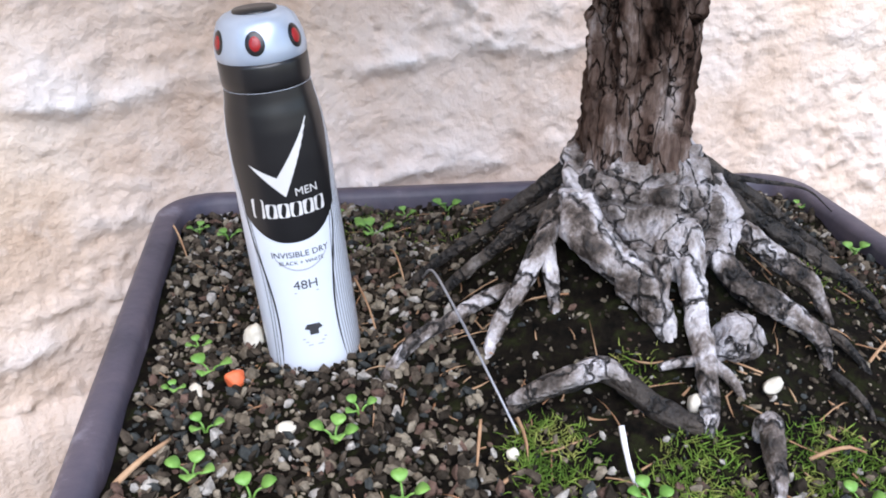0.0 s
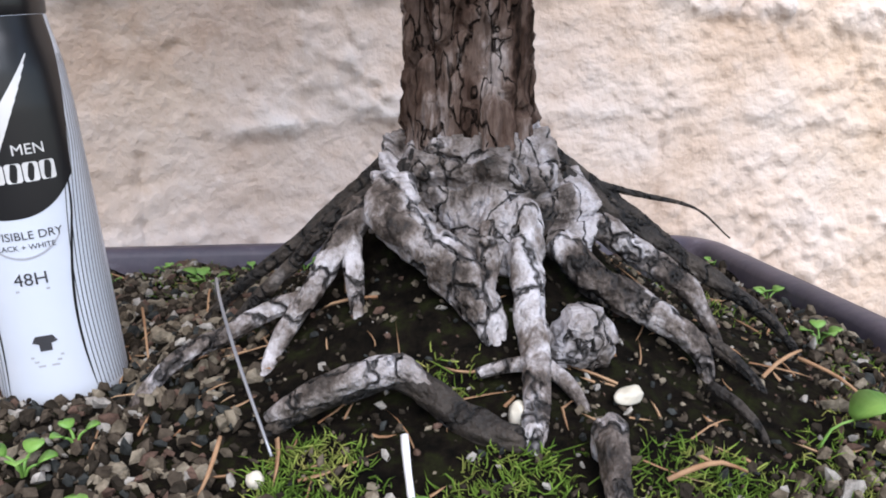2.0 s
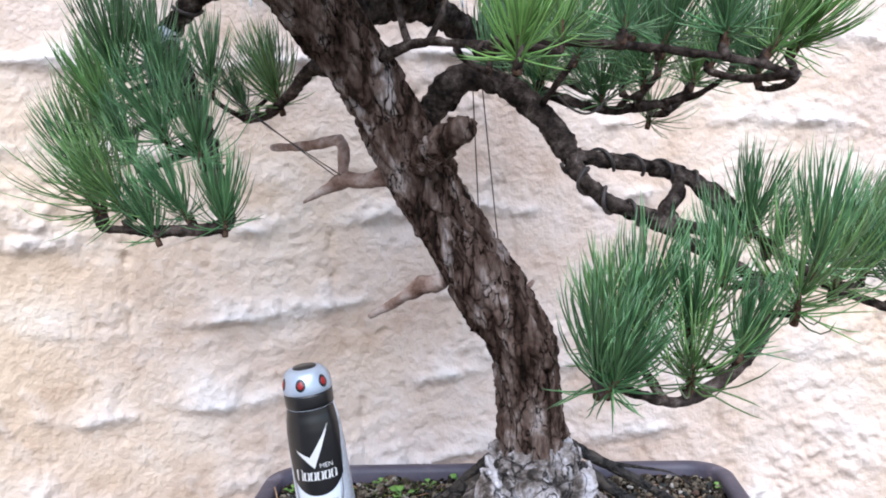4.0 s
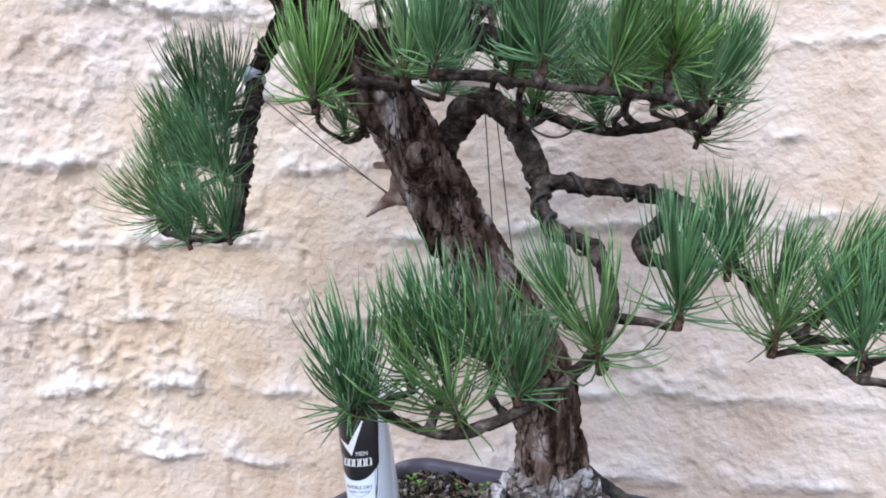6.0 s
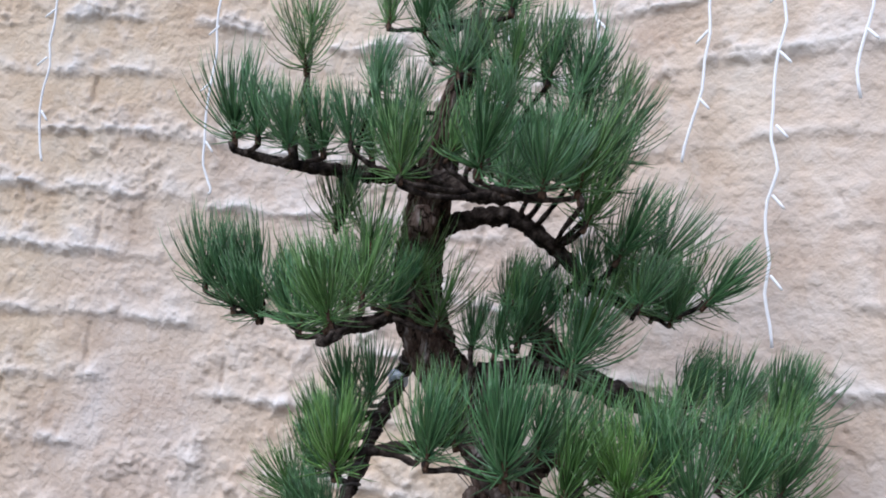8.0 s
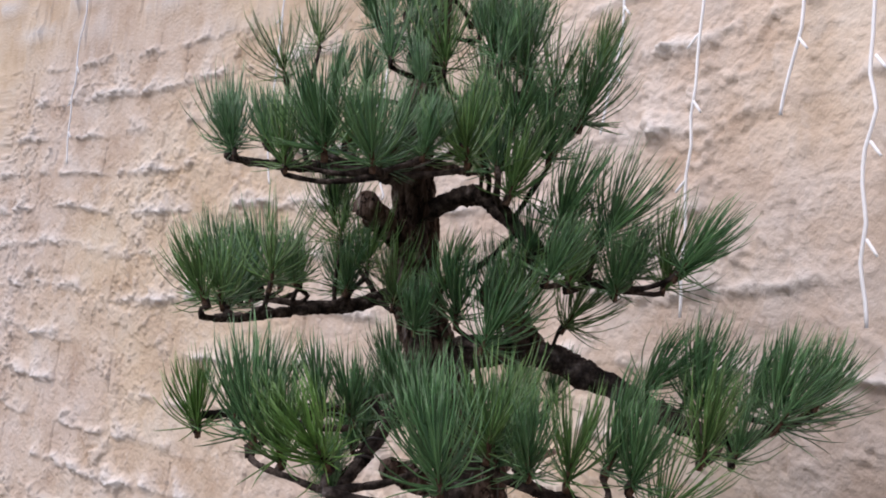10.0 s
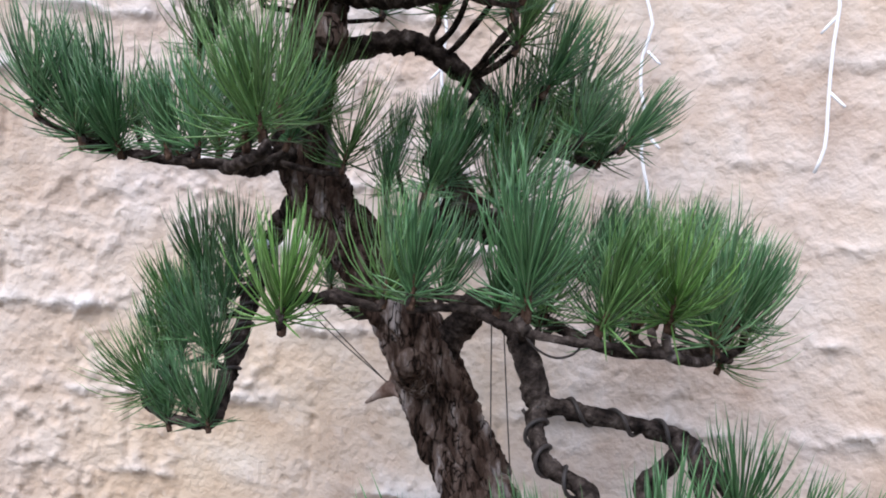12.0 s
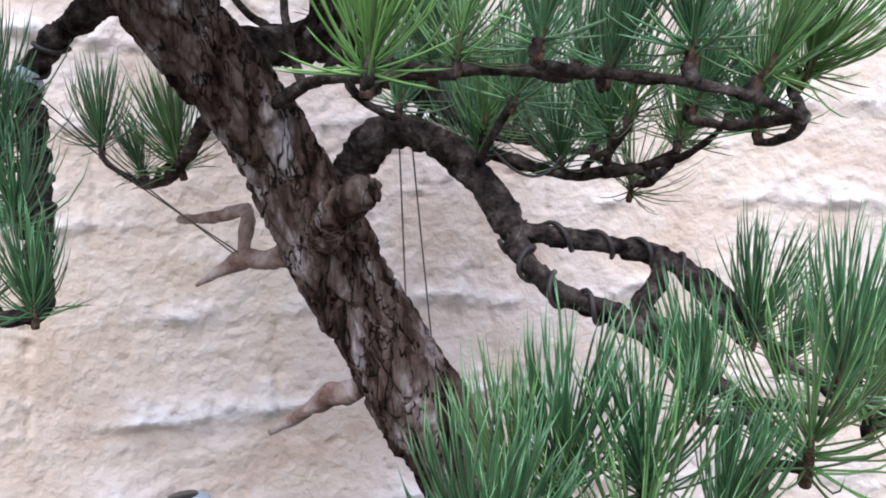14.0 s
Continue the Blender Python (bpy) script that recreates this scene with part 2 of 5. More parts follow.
def wall_line():
    """The wall's plan: a gently bowed garden wall. Returns places along it and their normals towards the tree."""
    s = np.concatenate([np.arange(-1.5, -0.7, 0.02), np.arange(-0.7, 2.1, STEP), np.arange(2.1, 3.0, 0.02)])
    ds = np.gradient(s)
    turn = np.radians(16 + 30 * np.clip(s / 0.75, -0.45, 1.0))
    dx, dy = -np.cos(turn), -np.sin(turn)
    x, y = np.cumsum(dx * ds), np.cumsum(dy * ds)
    k = int(np.argmin(abs(s)))
    far = 0.315
    x += TREE.x - far * math.sin(turn[k]) - x[k]
    y += TREE.y + far * math.cos(turn[k]) - y[k]
    return s, x, y, np.sin(turn), -np.cos(turn)


WALL_S, WALL_X, WALL_Y, WALL_NX, WALL_NY = wall_line()


def wall_point(s, z, off=0.0):
    """A place s metres along the wall (leftwards from behind the tree), z up, off metres out of its face."""
    x, y, nx, ny = (float(np.interp(s, WALL_S, q)) for q in (WALL_X, WALL_Y, WALL_NX, WALL_NY))
    return Vector((x + nx * off, y + ny * off, z))


def fractal(u, v, cell, seed, octaves=4, gain=0.55):
    """Layered value noise in about 0..1, each layer turned against the last."""
    total, weight, amp = 0.0, 0.0, 1.0
    for k in range(octaves):
        c, q = math.cos(0.6 + 1.1 * k), math.sin(0.6 + 1.1 * k)
        total = total + amp * lattice_noise(c * u - q * v + 3.7 * k, q * u + c * v + 1.3 * k, cell / 2.1 ** k, seed + 40 * k)
        weight, amp = weight + amp, amp * gain
    return total / weight


def build_wall():
    zs = np.concatenate([np.arange(0.0, 0.78, 0.03), np.arange(0.78, 1.95, 0.0030), np.arange(1.95, 2.6, 0.03)])
    s, z = np.meshgrid(WALL_S, zs)
    wav = 0.05 * (lattice_noise(s, z, 0.30, 11) - 0.5) + 0.016 * (fractal(s, z, 0.05, 18) - 0.5)
    course = (z + wav) / 0.092
    row = np.floor(course)
    f = course - row
    mid, fine = fractal(s, z, 0.035, 61, 4), fractal(s, z, 0.013, 62, 3, 0.7)
    strong = np.clip(fractal(s + row * 0.37, row * 0.2, 0.13, 5, 3) * 4.0 - 1.4, 0, 1)
    rise = 0.06 + 0.16 * lattice_noise(s, z, 0.045, 64)
    ledge = np.clip(f / rise, 0, 1) * np.exp(-np.clip(f - rise, 0, 1) / (0.04 + 0.5 * mid ** 2)) * strong * np.clip(fractal(s, z, 0.06, 65, 3) * 3.4 - 0.75, 0, 1)
    # crusty areas, mostly along the courses, between calmer trowelled ones
    crust = np.clip((fractal(s * 0.6, z, 0.15, 10, 3) + 0.24 * ledge - 0.50) * 6, 0, 1)
    flake = np.clip((fractal(s, z, 0.055, 25, 5, 0.62) - 0.53) * 20, 0, 1)
    chip = np.clip((fractal(s, z, 0.020, 27, 3, 0.6) - 0.63) * 16, 0, 1)
    crumb = np.clip((fine - 0.56) * 6, 0, 1)
    broad = lattice_noise(s, z, 0.3, 8)
    drag = (lattice_noise(s * 0.2, z + 0.2 * s, 0.008, 12) - 0.5) * np.clip(lattice_noise(s, z, 0.21, 13) * 2.4 - 1.0, 0, 1)
    pits = np.clip((fractal(s, z, 0.012, 14, 2) - 0.80) * 12, 0, 1)
    # upright joints between the old bricks
    joint_at = s / 0.215 + 0.5 * (row % 2) + 0.05 * (mid - 0.5) + 0.16 * np.sin(row * 4.1)
    near = np.abs(joint_at - np.floor(joint_at) - 0.5) * 0.215
    some = (np.sin(np.floor(joint_at) * 12.9 + row * 78.2) > 0.25)
    joint = np.exp(-(near / 0.0035) ** 2) * some * np.clip(fine * 2.2 - 0.5, 0, 1)
    proud = ledge * (0.25 + 0.9 * mid + 0.35 * crumb)
    h = 0.0105 * proud + 0.006 * broad + crust * (0.0045 * (mid - 0.5) + 0.0016 * crumb + 0.0020 * flake) + 0.0014 * flake + 0.0028 * chip * (0.3 + crust) + 0.0020 * drag + 0.0022 * (fine - 0.5) - 0.003 * pits - 0.006 * joint
    nx, ny = np.tile(WALL_NX, (len(zs), 1)), np.tile(WALL_NY, (len(zs), 1))
    v = np.stack([np.tile(WALL_X, (len(zs), 1)) + nx * (h - 0.014), np.tile(WALL_Y, (len(zs), 1)) + ny * (h - 0.014), z], -1).reshape(-1, 3)
    w = len(WALL_S)
    i, j = np.meshgrid(np.arange(w - 1), np.arange(len(zs) - 1))
    q = (j * w + i).ravel()
    faces = np.stack([q, q + w, q + w + 1, q + 1], -1)
    me = bpy.data.meshes.new("wall_back")
    me.from_pydata(v.tolist(), [], faces.tolist())
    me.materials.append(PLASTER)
    me.polygons.foreach_set("use_smooth", [True] * len(me.polygons))
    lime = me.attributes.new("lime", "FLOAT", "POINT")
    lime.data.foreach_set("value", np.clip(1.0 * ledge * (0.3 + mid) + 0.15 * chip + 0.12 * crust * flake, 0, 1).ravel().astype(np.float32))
    ob = tagged(new("wall_back", me), "rough cream plaster over uneven old brick courses", "wall", kind="structure")
    back = ob.modifiers.new("thickness", "SOLIDIFY")
    back.thickness, back.offset = 0.2, -1
    return ob


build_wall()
gv = [(-30, -30, 0), (30, -30, 0), (30, 30, 0), (-30, 30, 0)]
tagged(new("ground", mesh_of("ground", gv, [(0, 1, 2, 3)], GROUND)), "grey trodden earth ground", "ground", kind="structure")


# ---- bench and pot ----
def box_mesh(name, lo, hi, mat, bevel=0.003):
    bm = bmesh.new()
    bmesh.ops.create_cube(bm, size=1)
    for v in bm.verts:
        v.co = Vector([(lo[k] + hi[k]) / 2 + v.co[k] * (hi[k] - lo[k]) for k in range(3)])
    bmesh.ops.bevel(bm, geom=bm.edges[:], offset=bevel, segments=2, affect="EDGES", profile=0.5)
    me = bpy.data.meshes.new(name)
    bm.to_mesh(me)
    bm.free()
    me.materials.append(mat)
    return me


def build_bench():
    bench = tagged(empty("bench", (0.05, 0, 0)), "plain brown wooden bench that carries the pot", "bench")
    for k in range(3):
        y = -0.19 + 0.125 * k
        part("plank", box_mesh("plank", (-0.28, y, 0.80), (0.28, y + 0.12, 0.83), WOOD), bench)
    for x in (-0.24, 0.20):
        for y in (-0.17, 0.13):
            part("leg", box_mesh("leg", (x, y, 0), (x + 0.04, y + 0.04, 0.80), WOOD), bench)


build_bench()
PX0, PX1, PY0, PY1, RIM_Z = -0.192, 0.281, -0.20, 0.196, 0.950


def round_rect(x0, x1, y0, y1, r, z, n=8):
    pts = []
    for cx, cy, a in ((x1 - r, y1 - r, 0), (x0 + r, y1 - r, 90), (x0 + r, y0 + r, 180), (x1 - r, y0 + r, 270)):
        for k in range(n + 1):
            t = radians(a + 90 * k / n)
            x, y = cx + r * math.cos(t), cy + r * math.sin(t)
            pts.append((x + 0.024 * (PY1 - y) / (PY1 - PY0) * (PX1 - x) / (PX1 - PX0), y, z))
    return pts


def build_pot():
    pot = tagged(empty("bonsai_pot", (0, 0, 0)), "dark slate-purple glazed rectangular bonsai pot with rounded corners", "pot")

    def loops(name, rows, close=False):
        verts, faces = [], []
        n = 36
        for inset, z, r in rows:
            verts += round_rect(PX0 + inset, PX1 - inset, PY0 + inset, PY1 - inset, r, z)
        for k in range(len(rows) - 1):
            for i in range(n):
                j = (i + 1) % n
                faces.append((k * n + i, k * n + j, (k + 1) * n + j, (k + 1) * n + i))
        if close:
            faces.append(tuple(range(n)))
            faces.append(tuple(reversed(range((len(rows) - 1) * n, len(rows) * n))))
        me = mesh_of(name, verts, faces, POT)
        return me

    part("body", loops("body", [(0.030, 0.842, 0.03), (0.020, 0.86, 0.035), (0.010, 0.905, 0.036), (0.006, 0.926, 0.036), (0.016, 0.928, 0.03), (0.02, 0.90, 0.03), (0.034, 0.852, 0.03)], True), pot)
    part("rim", loops("rim", [(0.006, 0.926, 0.036), (0.001, 0.929, 0.038), (0.0, 0.934, 0.038), (0.0, 0.944, 0.038), (0.0015, 0.9485, 0.037), (0.005, 0.951, 0.036), (0.012, 0.951, 0.031), (0.0155, 0.9495, 0.029), (0.017, 0.946, 0.028), (0.0175, 0.93, 0.028)]), pot, "worn glossy rim with pale scuffs")
    for x in (PX0 + 0.06, PX1 - 0.09):
        for y in (PY0 + 0.05, PY1 - 0.08):
            part("foot", box_mesh("foot", (x, y, 0.8305), (x + 0.03, y + 0.03, 0.845), POT), pot)


build_pot()

# ---- soil ----
ROOT_X, ROOT_Y = 0.086, 0.0


def soil_height(x, y):
    r = np.hypot(np.asarray(x) - ROOT_X, np.asarray(y) - ROOT_Y)
    base = np.interp(r, [0, 0.03, 0.045, 0.06, 0.084, 0.10, 0.14, 0.20, 0.4], [1.012, 1.008, 0.995, 0.980, 0.966, 0.959, 0.944, 0.939, 0.937])
    return base + 0.006 * (lattice_noise(x, y, 0.03, 21) - 0.5) + 0.003 * (lattice_noise(x, y, 0.009, 22) - 0.5)


def build_soil():
    xs, ys = np.arange(PX0 + 0.016, PX1 - 0.0145, 0.003), np.arange(PY0 + 0.016, PY1 - 0.0145, 0.003)
    x, y = np.meshgrid(xs, ys)
    x = x + 0.024 * (PY1 - y) / (PY1 - PY0) * (PX1 - x) / (PX1 - PX0)
    v = np.stack([x, y, soil_height(x, y)], -1).reshape(-1, 3)
    w = len(xs)
    i, j = np.meshgrid(np.arange(w - 1), np.arange(len(ys) - 1))
    q = (j * w + i).ravel()
    faces = np.stack([q, q + 1, q + w + 1, q + w], -1)
    tagged(new("soil", mesh_of("soil", v.tolist(), faces.tolist(), SOIL)), "dark damp soil mounded up to the roots in the pot", "soil", kind="stuff")


build_soil()


def inside_pot(x, y, m=0.02):
    return PX0 + m + 0.024 * (PY1 - y) / (PY1 - PY0) < x < PX1 - m and PY0 + m < y < PY1 - m


def build_gravel():
    rng = np.random.RandomState(4)
    bm = bmesh.new()
    bmesh.ops.create_icosphere(bm, subdivisions=1, radius=1)
    ico_v = np.array([v.co for v in bm.verts])
    ico_f = np.array([[v.index for v in f.verts] for f in bm.faces])
    bm.free()
    shapes = [ico_v * (1 + 0.75 * (rng.rand(len(ico_v), 1) - 0.5)) for _ in range(8)]
    V, F, n = [], [], 0
    count = 0
    while count < 15000:
        x, y = rng.uniform(PX0 + 0.02, PX1 - 0.02), rng.uniform(PY0 + 0.02, PY1 - 0.02)
        if not inside_pot(x, y):
            continue
        r = math.hypot(x - ROOT_X, y - ROOT_Y)
        keep = 1.0 if x < -0.01 else (0.85 if r > 0.15 else 0.45 if r > 0.05 else 0.0)
        count += 1
        if rng.rand() > keep:
            continue
        size = (0.0010 + 0.0027 * rng.rand() ** 2.2) * (1.0 if r > 0.14 or x < 0 else 0.55)
        q = rng.randn(4)
        q /= np.linalg.norm(q)
        a, b, c, d = q
        R = np.array([[1 - 2 * (c * c + d * d), 2 * (b * c - a * d), 2 * (b * d + a * c)], [2 * (b * c + a * d), 1 - 2 * (b * b + d * d), 2 * (c * d - a * b)], [2 * (b * d - a * c), 2 * (c * d + a * b), 1 - 2 * (b * b + c * c)]])
        s = shapes[rng.randint(8)] * np.array([1.15, 0.5 + 0.5 * rng.rand(), 0.4 + 0.45 * rng.rand()]) * size
        z = float(soil_height(np.array([x]), np.array([y]))[0])
        V.append(s @ R.T + (x, y, z + size * (0.1 + 0.7 * rng.rand())))
        F.append(ico_f + n)
        n += len(ico_v)
    tagged(new("gravel", mesh_of("gravel", np.vstack(V).tolist(), np.vstack(F).tolist(), GRAVEL, False)), "loose brown, tan and grey potting grit", "gravel", kind="stuff")


build_gravel()


def blade(base, tip, width, bend, verts, faces, rings=3):
    """A thin three-sided blade that curves from base to tip."""
    base, tip = np.array(base), np.array(tip)
    d = tip - base
    length = np.linalg.norm(d)
    d = d / length
    ref = np.array([0, 0, 1.0]) if abs(d[2]) < 0.9 else np.array([1.0, 0, 0])
    n = np.cross(d, ref)
    n /= np.linalg.norm(n)
    b = np.cross(d, n)
    o = len(verts)
    for k in range(rings):
        s = k / rings
        c = base + d * length * s + np.asarray(bend) * length * 4 * s * (1 - s)
        w = width * (1 - 0.45 * s)
        for a in (0.0, 2.094, 4.189):
            verts.append(c + w * (math.cos(a) * n + math.sin(a) * b))
    verts.append(tip)
    for k in range(rings - 1):
        for i in range(3):
            j = (i + 1) % 3
            faces.append((o + 3 * k + i, o + 3 * k + j, o + 3 * k + 3 + j, o + 3 * k + 3 + i))
    e, last = o + 3 * (rings - 1), o + 3 * rings
    for i in range(3):
        faces.append((e + i, e + (i + 1) % 3, last))


def build_moss():
    rng = np.random.RandomState(8)
    patches = [(0.018, -0.118, 0.018, 520), (0.076, -0.138, 0.020, 620), (0.130, -0.136, 0.022, 500), (0.172, -0.145, 0.022, 220), (0.064, -0.086, 0.012, 90), (0.10, -0.17, 0.05, 260), (0.20, 0.02, 0.04, 140), (-0.02, 0.12, 0.05, 220), (0.03, -0.15, 0.03, 260), (0.225, -0.1, 0.03, 260), (0.15, -0.165, 0.045, 700), (0.205, -0.13, 0.04, 520), (0.245, -0.05, 0.025, 160), (-0.06, 0.15, 0.03, 160)]
    verts, faces = [], []
    for cx, cy, r, n in patches:
        for _ in range(n):
            a, q = rng.rand() * 6.28, r * math.sqrt(rng.rand())
            x, y = cx + q * math.cos(a), cy + q * math.sin(a)
            if not inside_pot(x, y):
                continue
            z = float(soil_height(np.array([x]), np.array([y]))[0])
            h = 0.001 + 0.0035 * rng.rand() ** 1.5
            tip = (x + 0.0035 * rng.randn(), y + 0.0035 * rng.randn(), z + h)
            blade((x, y, z - 0.001), tip, 0.00038, 0.15 * rng.randn(3), verts, faces)
    tagged(new("moss", mesh_of("moss", verts, faces, MOSS)), "bright green moss and fine grass on the soil", "moss", kind="stuff")


build_moss()


def build_litter():
    """Fallen dry needles and crumbs of bark on the soil."""
    rng = np.random.RandomState(15)
    verts, faces = [], []
    for _ in range(420):
        x, y = rng.uniform(PX0 + 0.03, PX1 - 0.03), rng.uniform(PY0 + 0.025, PY1 - 0.03)
        r = math.hypot(x - ROOT_X, y - ROOT_Y)
        if not inside_pot(x, y, 0.03) or r < 0.06:
            continue
        a, ln = rng.rand() * 6.28, 0.004 + 0.022 * rng.rand() ** 2
        x2, y2 = x + ln * math.cos(a), y + ln * math.sin(a)
        if not inside_pot(x2, y2, 0.022):
            continue
        z, z2 = (float(soil_height(np.array([p]), np.array([q]))[0]) for p, q in ((x, y), (x2, y2)))
        blade((x, y, z + 0.0005), (x2, y2, z2 + 0.0005 + 0.003 * rng.rand()), 0.0004 + 0.0006 * rng.rand() ** 2, 0.05 * rng.randn(3), verts, faces)
    tagged(new("needle_litter", mesh_of("needle_litter", verts, faces, STRAW)), "fallen dry brown needles and bark crumbs", "litter", kind="stuff")


build_litter()


# ---- bonsai pine ----
pine = tagged(empty("bonsai_pine", (ROOT_X, ROOT_Y, 0.96)), "old pine bonsai with flaky bark, exposed roots and green needle pads", "bonsai tree")
INV = Matrix.Translation((-ROOT_X, -ROOT_Y, -0.96))


def limb(name, points, radii, sides, step, mat, label="", rough=None, parent=None, flat=1.0):
    v, f = tube(points, radii, sides, step, rough, flat)
    me = mesh_of(name, v, f, mat)
    me.transform(INV)
    return part(name, me, parent or pine, label)


def plated(seed, tall, around, lift, depth, fine_amount=0.06):
    """Flaky plates: cells with their own height and tilt, and sunk seams between them."""
    def rough(along, ang, r):
        p, q = along / tall * np.ones_like(ang), ang / (2 * np.pi) * around
        p = p + 0.5 * lattice_noise(ang * 0.02, np.full_like(ang, along), 0.01, seed + 2)
        i, j = np.floor(p), np.floor(q)
        best, second = np.full_like(ang, 9.0), np.full_like(ang, 9.0)
        value, rise = np.zeros_like(ang), np.zeros_like(ang)
        for a in (-1, 0, 1):
            for b in (-1, 0, 1):
                ci, cj = i + a, (j + b) % around
                h1 = np.abs(np.sin(ci * 127.1 + cj * 311.7 + seed) * 43758.5453) % 1
                h2 = np.abs(np.sin(ci * 269.5 + cj * 183.3 + seed) * 43758.5453) % 1
                dp, dq = ci + h1 - p, j + b + h2 - q
                d = np.sqrt(dp * dp + dq * dq)
                closer = d < best
                second = np.where(closer, best, np.minimum(second, d))
                value, rise = np.where(closer, (h1 * 7.3 + h2 * 3.1) % 1, value), np.where(closer, dp, rise)
                best = np.minimum(best, d)
        seam = np.clip(1 - (second - best) / 0.2, 0, 1)
        fine = lattice_noise(np.full_like(ang, along), ang * r, 0.003, seed + 1)
        return 1 + lift * (value - 0.5) - depth * seam + 0.22 * lift * rise + fine_amount * (fine - 0.5)
    return rough


TRUNK = [(0.086, 0.0, 0.985), (0.085, 0.0, 1.03), (0.085, 0.0, 1.065), (0.083, -0.004, 1.10), (0.066, -0.016, 1.145), (0.042, -0.026, 1.19), (0.019, -0.030, 1.232), (-0.001, -0.036, 1.272), (-0.023, -0.052, 1.322), (-0.050, -0.074, 1.366), (-0.080, -0.088, 1.41), (-0.086, -0.096, 1.455), (-0.072, -0.104, 1.50), (-0.052, -0.114, 1.545), (-0.040, -0.112, 1.60), (-0.032, -0.104, 1.66), (-0.03, -0.10, 1.70)]
TRUNK_R = [0.034, 0.0275, 0.026, 0.026, 0.0268, 0.0258, 0.0248, 0.0248, 0.0240, 0.0232, 0.0228, 0.023, 0.0215, 0.018, 0.014, 0.009, 0.005]
limb("trunk", TRUNK, TRUNK_R, 132, 0.0021, BARK, "leaning trunk of flaking grey-brown plates", plated(31, 0.046, 11, 0.22, 0.15, 0.12))


def flare():
    """The swollen root collar under the trunk, that overhangs the soil."""
    rings, sides = 70, 240
    plates = plated(47, 0.022, 8, 0.9, 0.8, 0.3)
    verts, faces = [], []
    a = np.linspace(0, 2 * np.pi, sides, endpoint=False)
    around = np.cos(a) * 0.05 + 0.2, np.sin(a) * 0.05 + 0.2
    reach = 1 + 0.34 * (lattice_noise(*around, 0.028, 43) - 0.5) + 0.10 * np.exp(-((a - 4.95) / 0.5) ** 2)
    for k in range(rings):
        s = k / (rings - 1)
        r = float(np.interp(s, [0, 0.12, 0.45, 0.7, 0.85, 1.0], [0.026, 0.033, 0.042, 0.0475, 0.047, 0.036]))
        z = float(np.interp(s, [0, 0.12, 0.45, 0.7, 0.85, 1.0], [1.040, 1.034, 1.019, 1.004, 0.993, 0.984]))
        run = 0.09 * s
        lump = lattice_noise(np.cos(a) * r + 0.3, np.sin(a) * r + run + 0.3, 0.020, 41) + 0.5 * lattice_noise(np.cos(a) * r + 0.3, np.sin(a) * r + run + 0.3, 0.008, 42)
        crack = 1.25 - plates(run, a, r)
        rr = r * (1 + min(1, 1.6 * s) * (reach - 1) + 0.22 * (lump - 0.75) * min(1, s * 3)) - 0.0062 * crack
        zz = z + 0.012 * (lump - 0.75) * min(1, s * 4) - 0.0035 * crack - 0.014 * s * s * np.exp(-((a - 5.05) / 0.45) ** 2)
        for i in range(sides):
            verts.append((rr[i] * math.cos(a[i]), 0.95 * rr[i] * math.sin(a[i]), zz[i] - 0.96))
    for k in range(rings - 1):
        for i in range(sides):
            j = (i + 1) % sides
            faces.append((k * sides + i, (k + 1) * sides + i, (k + 1) * sides + j, k * sides + j))
    part("root_flare", mesh_of("root_flare", verts, faces, ROOT_PALE), pine, "swollen pale grey root base with cracked bark plates")


flare()


def knotty(seed, amount=0.25):
    def rough(along, ang, r):
        u = np.full_like(ang, along)
        return 1 + amount * (lattice_noise(u, np.cos(ang) * 0.01 + 0.1, 0.009, seed) - 0.5) + 0.6 * amount * (lattice_noise(u, np.sin(ang) * 0.01 + ang * 0.002, 0.004, seed + 1) - 0.5)
    return rough


